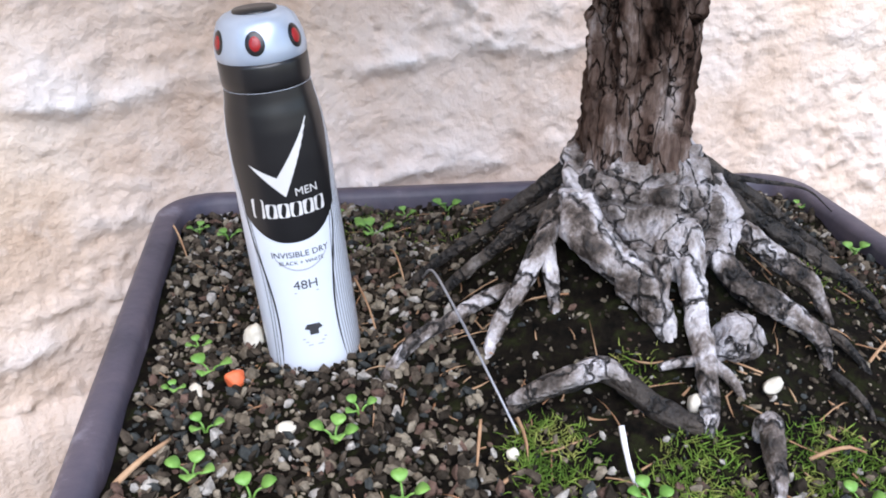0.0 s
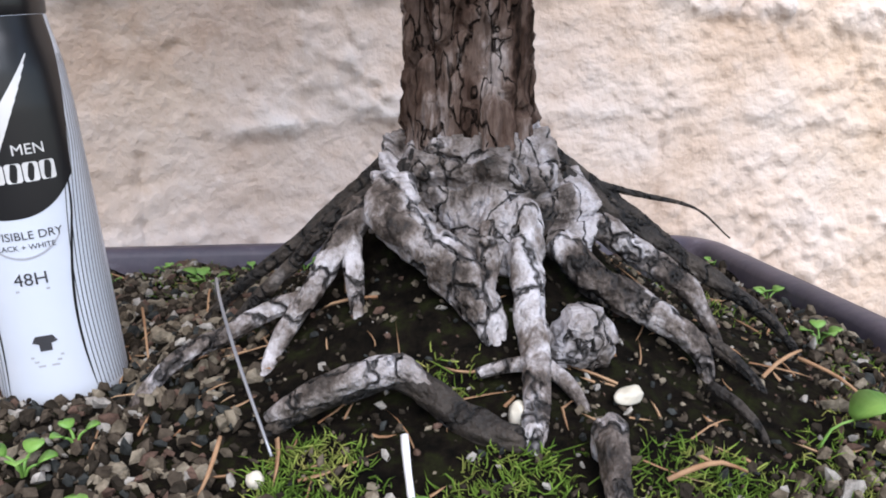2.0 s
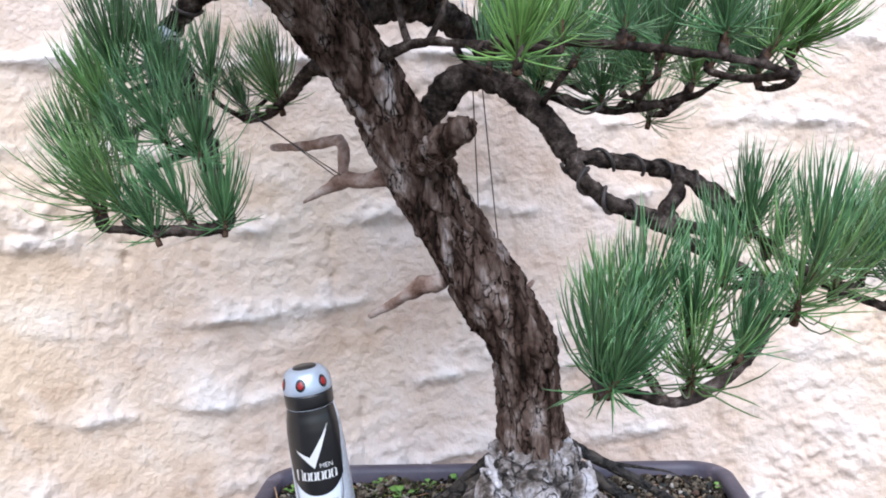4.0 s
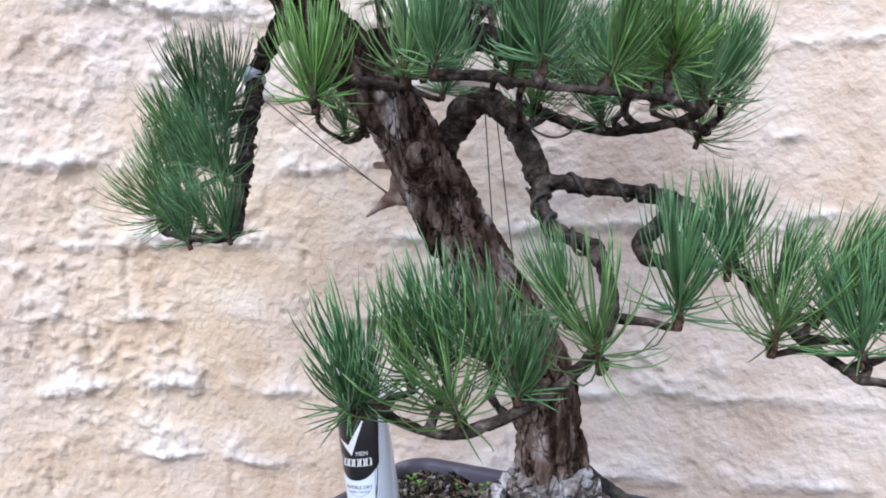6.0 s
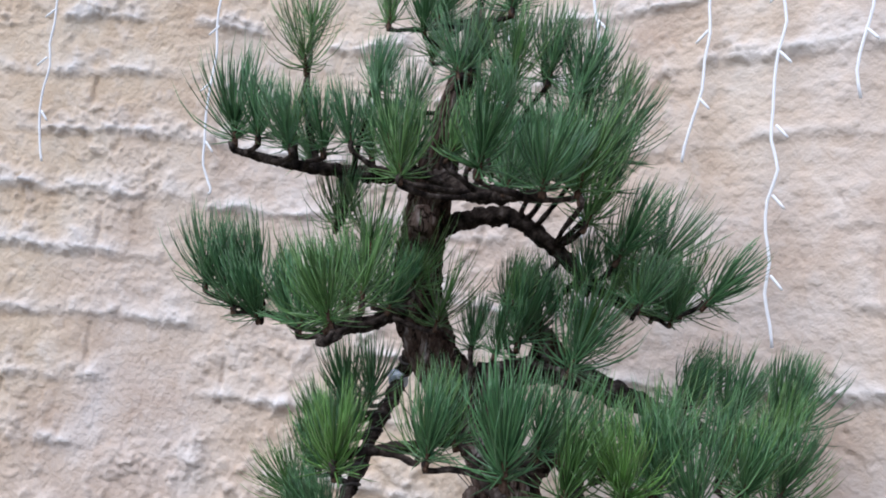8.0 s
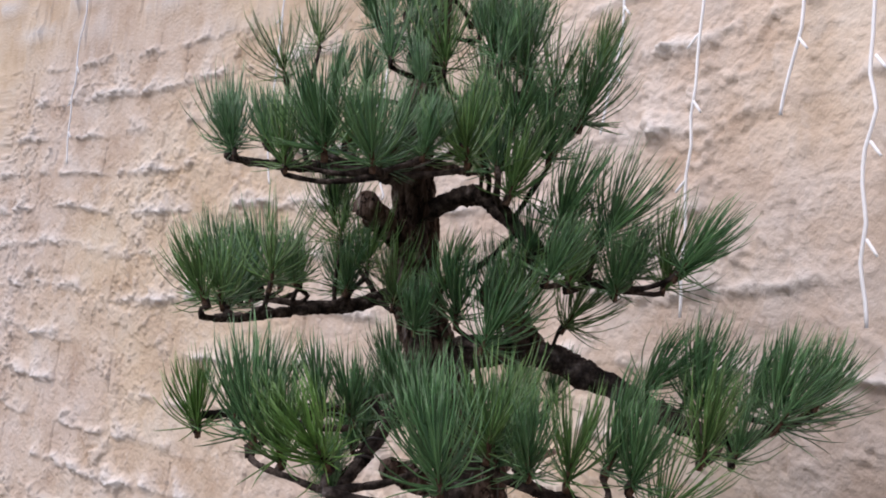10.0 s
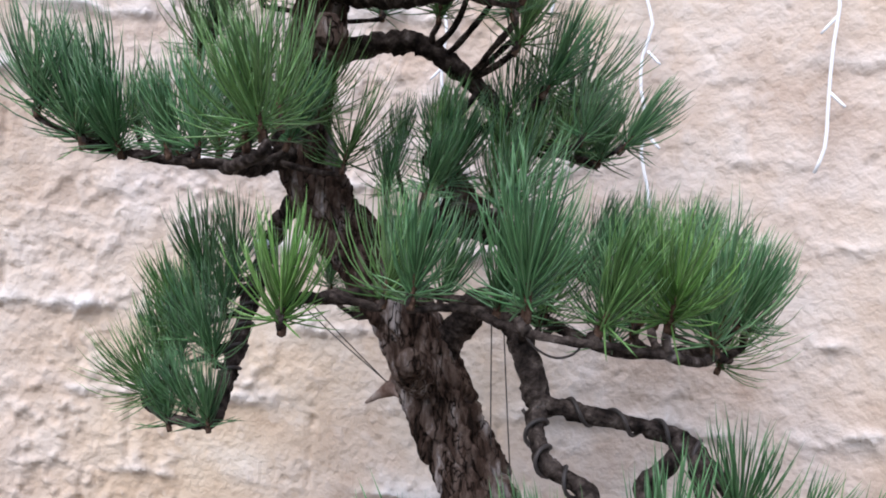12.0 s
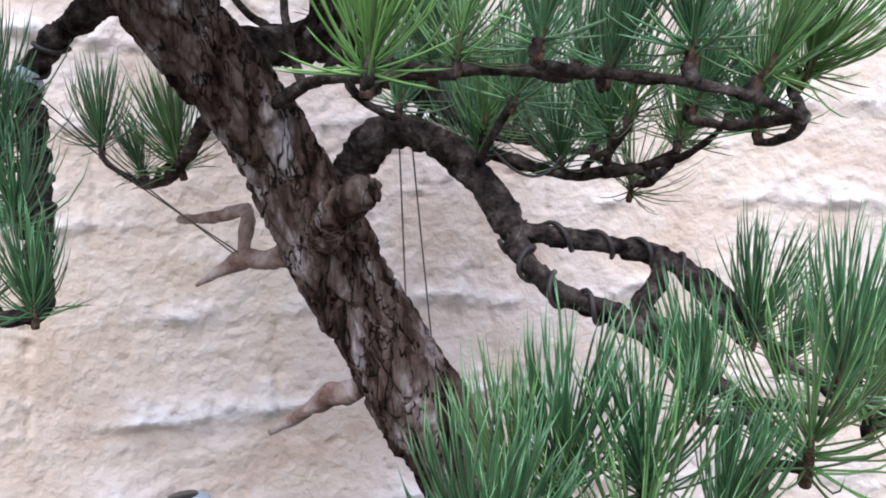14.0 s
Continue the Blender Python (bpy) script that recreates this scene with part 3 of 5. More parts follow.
ROOTS = [
    ([(0.052, -0.022, 1.016), (0.050, -0.040, 1.008), (0.060, -0.053, 1.000), (0.069, -0.061, 0.993), (0.078, -0.068, 0.982), (0.082, -0.075, 0.968)], [0.011, 0.011, 0.0105, 0.010, 0.0085, 0.005]),
    ([(0.045, -0.02, 1.010), (0.030, -0.035, 0.998), (0.022, -0.042, 0.986), (0.010, -0.050, 0.970), (0.002, -0.060, 0.956)], [0.008, 0.007, 0.006, 0.0045, 0.003]),
    ([(0.094, -0.045, 1.010), (0.094, -0.062, 0.994), (0.093, -0.074, 0.983), (0.092, -0.086, 0.974), (0.089, -0.102, 0.966), (0.085, -0.116, 0.958), (0.083, -0.122, 0.948)], [0.011, 0.009, 0.0075, 0.0065, 0.006, 0.0055, 0.004]),
    ([(0.108, -0.050, 1.000), (0.120, -0.062, 0.988), (0.134, -0.067, 0.980), (0.146, -0.071, 0.973), (0.153, -0.076, 0.966), (0.156, -0.080, 0.955)], [0.009, 0.0075, 0.007, 0.006, 0.005, 0.003]),
    ([(0.130, -0.030, 1.003), (0.150, -0.040, 0.988), (0.163, -0.045, 0.978), (0.172, -0.05, 0.962)], [0.008, 0.0065, 0.0055, 0.003]),
    ([(0.120, -0.006, 1.018), (0.150, -0.010, 0.998), (0.178, -0.016, 0.980), (0.205, -0.022, 0.962), (0.218, -0.026, 0.948)], [0.010, 0.007, 0.006, 0.005, 0.003]),
    ([(0.108, 0.010, 1.034), (0.140, 0.022, 1.012), (0.175, 0.034, 0.988), (0.205, 0.045, 0.966), (0.23, 0.055, 0.948)], [0.009, 0.007, 0.006, 0.005, 0.003]),
    ([(0.060, 0.006, 1.028), (0.035, 0.012, 1.008), (0.010, 0.016, 0.986), (-0.015, 0.020, 0.966), (-0.03, 0.024, 0.950)], [0.009, 0.006, 0.0048, 0.0042, 0.003]),
    ([(0.060, -0.012, 1.022), (0.030, -0.010, 1.004), (0.012, -0.004, 0.984), (-0.006, 0.000, 0.966), (-0.02, 0.004, 0.950)], [0.008, 0.006, 0.005, 0.004, 0.003]),
    ([(0.018, -0.028, 0.976), (0.002, -0.034, 0.972), (-0.012, -0.038, 0.966), (-0.030, -0.044, 0.958), (-0.042, -0.050, 0.946)], [0.0045, 0.0052, 0.0045, 0.0042, 0.003]),
    ([(0.004, -0.094, 0.950), (0.018, -0.096, 0.960), (0.034, -0.096, 0.966), (0.046, -0.094, 0.968), (0.056, -0.100, 0.964), (0.068, -0.112, 0.958), (0.080, -0.118, 0.955), (0.088, -0.112, 0.952)], [0.003, 0.0045, 0.0055, 0.006, 0.0065, 0.007, 0.006, 0.004]),
    ([(0.072, -0.090, 0.966), (0.083, -0.091, 0.969), (0.094, -0.092, 0.968), (0.102, -0.102, 0.962)], [0.0025, 0.0032, 0.0034, 0.0026]),
    ([(0.158, -0.064, 0.966), (0.166, -0.072, 0.962), (0.172, -0.080, 0.956), (0.176, -0.085, 0.948)], [0.004, 0.0038, 0.003, 0.002]),
    ([(0.152, -0.090, 0.958), (0.157, -0.100, 0.955), (0.162, -0.108, 0.948)], [0.003, 0.003, 0.002]),
    ([(0.038, -0.020, 1.010), (0.034, -0.032, 1.000), (0.035, -0.044, 0.988), (0.036, -0.052, 0.972)], [0.007, 0.0065, 0.005, 0.003]),
    ([(0.084, -0.050, 1.006), (0.081, -0.060, 0.996), (0.079, -0.068, 0.982)], [0.008, 0.007, 0.004]),
    ([(0.106, -0.124, 0.950), (0.104, -0.128, 0.962), (0.103, -0.138, 0.954), (0.102, -0.146, 0.944)], [0.006, 0.006, 0.0055, 0.004]),
    ([(0.14, 0.02, 1.012), (0.17, 0.03, 1.004), (0.20, 0.036, 0.996)], [0.003, 0.0022, 0.001]),
    ([(0.098, 0.03, 1.02), (0.11, 0.06, 0.985), (0.12, 0.09, 0.96), (0.125, 0.11, 0.94)], [0.011, 0.008, 0.006, 0.004]),
    ([(0.07, 0.03, 1.018), (0.05, 0.06, 0.98), (0.035, 0.085, 0.955), (0.03, 0.10, 0.938)], [0.010, 0.007, 0.005, 0.004]),
]
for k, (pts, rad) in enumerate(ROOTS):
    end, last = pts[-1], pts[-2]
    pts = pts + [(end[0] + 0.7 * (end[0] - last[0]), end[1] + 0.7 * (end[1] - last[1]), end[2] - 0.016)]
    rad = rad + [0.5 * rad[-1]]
    # the listed roots get the darker bark and a slimmer width
    blackish = k in (5, 6, 7, 8, 12, 13, 17, 18, 19)
    wide = {0: 0.85, 2: 0.74, 3: 0.78, 15: 0.6}.get(k, 0.66 if blackish else 0.76)
    limb("root", pts, [wide * q for q in rad], 32, 0.0018, ROOT_DARK if blackish or k == 10 else ROOT, rough=plated(50 + k, 0.026, 5, 0.34, 0.18, 0.20))
limb("root", [(0.006, -0.094, 0.956), (0.018, -0.0965, 0.963), (0.034, -0.097, 0.969), (0.047, -0.095, 0.971), (0.056, -0.101, 0.966)], [0.002, 0.0040, 0.0048, 0.0050, 0.0025], 28, 0.002, ROOT_PALE, "pale crest along the top of a dark root", plated(88, 0.02, 5, 0.3, 0.15, 0.2))
limb("root_burl", [(0.108, -0.082, 0.966), (0.108, -0.084, 0.976), (0.108, -0.085, 0.985)], [0.008, 0.0105, 0.006], 24, 0.002, ROOT_PALE, "pale rounded burl", plated(90, 0.011, 6, 0.45, 0.28, 0.4))

FORK = (0.118, -0.073, 1.262)
BOUGHS = [
    ("branch", [(0.0, -0.034, 1.278), (0.022, -0.028, 1.305), (0.046, -0.034, 1.322), (0.072, -0.044, 1.316), (0.096, -0.060, 1.294), FORK], [0.016, 0.0128, 0.0105, 0.0092, 0.0078, 0.0086]),
    ("branch", [FORK, (0.148, -0.062, 1.257), (0.172, -0.046, 1.252), (0.196, -0.037, 1.246), (0.221, -0.049, 1.231), (0.250, -0.060, 1.196), (0.285, -0.085, 1.168), (0.318, -0.112, 1.154)], [0.0062, 0.0050, 0.0048, 0.0062, 0.0042, 0.0038, 0.0032, 0.0026]),
    ("branch", [FORK, (0.124, -0.086, 1.246), (0.140, -0.099, 1.230), (0.165, -0.100, 1.219), (0.188, -0.13, 1.203), (0.210, -0.185, 1.185), (0.198, -0.225, 1.160), (0.160, -0.249, 1.140), (0.135, -0.262, 1.146), (0.114, -0.266, 1.157)], [0.0068, 0.0056, 0.0052, 0.0056, 0.0040, 0.0036, 0.003, 0.0028, 0.0025, 0.002]),
    ("branch", [(-0.076, -0.086, 1.404), (-0.115, -0.070, 1.397), (-0.150, -0.052, 1.385), (-0.176, -0.045, 1.362), (-0.160, -0.062, 1.340), (-0.142, -0.088, 1.315), (-0.128, -0.105, 1.290), (-0.114, -0.128, 1.255), (-0.103, -0.148, 1.229), (-0.14, -0.152, 1.226), (-0.184, -0.143, 1.229)], [0.010, 0.009, 0.008, 0.0075, 0.007, 0.0068, 0.0065, 0.006, 0.005, 0.0035, 0.0025]),
    ("branch", [(-0.030, -0.055, 1.328), (-0.070, -0.020, 1.338), (-0.100, 0.015, 1.322), (-0.125, 0.035, 1.310), (-0.146, 0.042, 1.306)], [0.008, 0.006, 0.0045, 0.004, 0.003]),
    ("branch", [(-0.020, -0.056, 1.335), (0.020, -0.100, 1.340), (0.060, -0.145, 1.330), (0.120, -0.180, 1.322), (0.188, -0.209, 1.307), (0.237, -0.165, 1.300)], [0.005, 0.0032, 0.0026, 0.0023, 0.0021, 0.0018]),
    ("branch", [(0.060, -0.145, 1.326), (0.070, -0.20, 1.320), (0.082, -0.254, 1.315)], [0.0045, 0.004, 0.003]),
    ("branch", [(0.050, -0.036, 1.322), (0.095, -0.030, 1.312), (0.144, -0.027, 1.295), (0.190, -0.01, 1.298), (0.200, 0.030, 1.294), (0.188, 0.046, 1.293)], [0.006, 0.004, 0.0036, 0.0032, 0.003, 0.0026]),
    ("branch", [(-0.045, -0.065, 1.365), (0.0, -0.010, 1.385), (0.045, 0.045, 1.368), (0.090, 0.095, 1.345), (0.125, 0.130, 1.338), (0.100, 0.19, 1.352)], [0.013, 0.012, 0.0105, 0.008, 0.005, 0.003]),
    ("branch", [(-0.082, -0.100, 1.430), (-0.070, -0.150, 1.408), (-0.030, -0.205, 1.396), (0.020, -0.245, 1.385), (0.068, -0.265, 1.384)], [0.009, 0.0062, 0.0045, 0.0034, 0.0024]),
    ("branch", [(-0.070, -0.150, 1.408), (-0.090, -0.200, 1.404), (-0.102, -0.240, 1.405)], [0.0045, 0.0034, 0.0024]),
    ("branch", [(-0.070, -0.104, 1.498), (-0.045, -0.075, 1.512), (-0.010, -0.055, 1.514), (0.020, -0.030, 1.490), (0.045, 0.010, 1.455), (0.069, 0.047, 1.440)], [0.010, 0.009, 0.008, 0.007, 0.005, 0.003]),
    ("branch", [(-0.050, -0.114, 1.545), (0.0, -0.125, 1.525), (0.060, -0.140, 1.508), (0.138, -0.154, 1.498)], [0.009, 0.008, 0.006, 0.003]),
    ("branch", [(-0.055, -0.112, 1.540), (-0.080, -0.170, 1.538), (-0.092, -0.230, 1.532), (-0.098, -0.284, 1.533)], [0.009, 0.007, 0.005, 0.003]),
    ("branch", [(-0.048, -0.112, 1.570), (-0.020, -0.060, 1.60), (-0.012, -0.004, 1.612)], [0.008, 0.006, 0.005]),
    ("branch", [(-0.055, -0.110, 1.540), (-0.095, -0.075, 1.552), (-0.130, -0.05, 1.555)], [0.007, 0.005, 0.003]),
]
for k, (name, pts, rad) in enumerate(BOUGHS):
    limb(name, pts, rad, 18, 0.0025, TWIG, rough=plated(120 + k, 0.010, 5, 0.42, 0.16, 0.3))
limb("branch", [(0.0, -0.02, 1.385), (0.025, -0.05, 1.388), (0.05, -0.07, 1.386), (0.07, -0.055, 1.384)], [0.006, 0.005, 0.004, 0.003], 14, 0.003, TWIG, rough=knotty(180, 0.5))
limb("branch", [(0.196, -0.037, 1.246), (0.192, -0.050, 1.232), (0.183, -0.060, 1.220), (0.190, -0.070, 1.211), (0.212, -0.080, 1.207)], [0.006, 0.0055, 0.006, 0.005, 0.0035], 14, 0.003, TWIG, rough=knotty(182, 0.5))
limb("branch", [(0.204, -0.040, 1.242), (0.214, -0.055, 1.228), (0.222, -0.070, 1.214), (0.228, -0.085, 1.205)], [0.005, 0.0045, 0.004, 0.003], 14, 0.003, TWIG, rough=knotty(184, 0.5))
# cut stubs and dead snags
limb("cut_stub", [(0.006, -0.050, 1.262), (0.026, -0.085, 1.272), (0.044, -0.108, 1.281), (0.050, -0.116, 1.284)], [0.012, 0.0105, 0.0100, 0.0075], 28, 0.002, BARK, "sawn stub of an old branch", plated(150, 0.012, 7, 0.4, 0.25, 0.25))
limb("cut_stub", [(-0.060, -0.110, 1.470), (-0.030, -0.135, 1.482), (-0.006, -0.153, 1.492), (-0.001, -0.157, 1.494)], [0.014, 0.0125, 0.012, 0.009], 28, 0.002, BARK, "sawn stub of an old branch", plated(152, 0.012, 7, 0.35, 0.22, 0.25))
limb("cut_stub", [(0.012, 0.004, 1.384), (0.006, -0.018, 1.410), (0.0, -0.040, 1.430), (-0.002, -0.045, 1.434)], [0.0115, 0.0110, 0.0105, 0.008], 28, 0.002, BARK, "sawn stub of an old branch", plated(153, 0.012, 7, 0.35, 0.22, 0.25))
limb("dead_snag", [(0.022, -0.034, 1.174), (0.002, -0.028, 1.168), (-0.02, -0.018, 1.155), (-0.040, -0.010, 1.144)], [0.008, 0.0065, 0.004, 0.002], 14, 0.003, SNAG, "bare reddish broken snag", knotty(154, 0.5))
limb("dead_snag", [(-0.012, -0.032, 1.256), (-0.035, -0.018, 1.252), (-0.056, -0.008, 1.251), (-0.075, -0.004, 1.243), (-0.09, 0.0, 1.236)], [0.008, 0.006, 0.006, 0.003, 0.001], 14, 0.003, SNAG, "bare grey broken snag", knotty(156, 0.5))
limb("dead_snag", [(-0.055, -0.008, 1.252), (-0.056, 0.0, 1.272), (-0.062, 0.016, 1.284), (-0.095, 0.042, 1.282), (-0.133, 0.07, 1.283)], [0.0045, 0.0045, 0.0045, 0.004, 0.003], 14, 0.003, SNAG, "bare grey broken snag", knotty(158, 0.4))
limb("dead_snag", [(0.068, 0.0, 1.148), (0.082, 0.005, 1.158), (0.090, 0.008, 1.166)], [0.004, 0.003, 0.0015], 10, 0.003, SNAG, rough=knotty(159, 0.4))


def coil(points, radii, pitch, thick, mat, label):
    """A wire wound round a limb."""
    c, r = smooth_path(points, radii, 0.0015)
    t = np.gradient(c, axis=0)
    t /= np.linalg.norm(t, axis=1)[:, None]
    ref = np.array([0.1, 0.2, 0.97])
    out, a = [], 0.0
    for k in range(len(c)):
        n = np.cross(t[k], ref)
        n /= np.linalg.norm(n) + 1e-9
        b = np.cross(t[k], n)
        a += 0.0015 / pitch * 2 * math.pi
        out.append(c[k] + (r[k] * 1.04 + thick * 0.4) * (math.cos(a) * n + math.sin(a) * b))
    limb("wire_coil", out[::2], [thick] * len(out[::2]), 6, 0.004, mat, label)


coil([FORK, (0.148, -0.062, 1.257), (0.172, -0.046, 1.252), (0.196, -0.037, 1.246), (0.221, -0.049, 1.231)], [0.0068, 0.0056, 0.0054, 0.0066, 0.0048], 0.026, 0.0014, WIRE, "dark training wire")
coil([(0.118, -0.076, 1.258), (0.124, -0.086, 1.246), (0.140, -0.099, 1.230), (0.165, -0.100, 1.219)], [0.0076, 0.0062, 0.0058, 0.0062], 0.020, 0.0014, WIRE, "dark training wire")
coil([(-0.150, -0.052, 1.385), (-0.176, -0.045, 1.362), (-0.160, -0.062, 1.340), (-0.142, -0.088, 1.315), (-0.128, -0.105, 1.290), (-0.114, -0.128, 1.255)], [0.008, 0.0075, 0.007, 0.0068, 0.0065, 0.006], 0.020, 0.0014, WIRE, "dark training wire")
limb("tie", [(-0.180, -0.047, 1.369), (-0.177, -0.046, 1.363), (-0.171, -0.049, 1.357)], [0.0100, 0.0106, 0.0100], 16, 0.002, TAPE, "shiny blue-white tape tie")
for a, b in (((-0.172, -0.05, 1.36), (-0.055, -0.006, 1.25)), ((-0.160, -0.06, 1.345), (-0.052, -0.012, 1.253)), ((0.050, -0.03, 1.335), (0.050, -0.02, 1.205)), ((0.056, -0.025, 1.33), (0.066, -0.012, 1.165))):
    limb("guy_wire", [a, ((a[0] + b[0]) / 2, (a[1] + b[1]) / 2, (a[2] + b[2]) / 2 - 0.003), b], [0.0005] * 3, 5, 0.02, WIRE)

limb("wire_end", [(0.109, -0.080, 1.303), (0.118, -0.077, 1.294), (0.128, -0.072, 1.290), (0.137, -0.067, 1.293), (0.1435, -0.065, 1.301)], [0.0008] * 5, 6, 0.003, WIRE, "loose curved end of training wire")


# ---- needles ----
def tuft_mesh(seed, n, spread, length, mat):
    """One shoot of pine needles that grows along +z from the origin."""
    rng = np.random.RandomState(seed)
    verts, faces = [], []
    for k in range(n):
        s = rng.rand() ** 0.8
        az = rng.rand() * 2 * math.pi
        tilt = radians(spread) * (1.05 - 0.75 * s) * (0.75 + 0.5 * rng.rand())
        ln = length * (0.72 + 0.36 * rng.rand())
        d = np.array([math.sin(tilt) * math.cos(az), math.sin(tilt) * math.sin(az), math.cos(tilt)])
        base = np.array([0.0016 * math.cos(az), 0.0016 * math.sin(az), 0.0 + 0.022 * s])
        up = np.array([0, 0, 1.0])
        bend = -(up - d * d[2]) * (0.08 + 0.12 * rng.rand()) + 0.03 * rng.randn(3)
        if k % 6 == 5:
            tilt = radians(62 + 34 * rng.rand())
            ln *= 0.6
            d = np.array([math.sin(tilt) * math.cos(az), math.sin(tilt) * math.sin(az), math.cos(tilt)])
            base[2] *= 0.3
        blade(base, base + d * ln, 0.00056 + 0.00016 * rng.rand(), bend, verts, faces, 4)
    return mesh_of("needle_tuft", verts, faces, mat)


SHOOT_V, SHOOT_F = tube([(0, 0, -0.005), (0, 0, 0.001), (0, 0, 0.009), (0, 0, 0.017)], [0.0018, 0.0024, 0.0020, 0.0010], 10, 0.003, knotty(200, 0.7))
SHOOT = mesh_of("shoot", SHOOT_V, SHOOT_F, BUD)
TUFTS = [tuft_mesh(300 + k, 84 + 8 * (k % 3), 25 + 6 * (k % 4), 0.052 + 0.005 * (k % 4), NEEDLE if k % 3 else NEEDLE_GREEN) for k in range(9)]
YOUNG = [tuft_mesh(330 + k, 110, 34 + 8 * k, 0.052, NEEDLE_YOUNG) for k in range(2)]
LOOSE = [tuft_mesh(340 + k, 65, 46 + 5 * k, 0.074, NEEDLE_GREEN if k else NEEDLE) for k in range(3)]

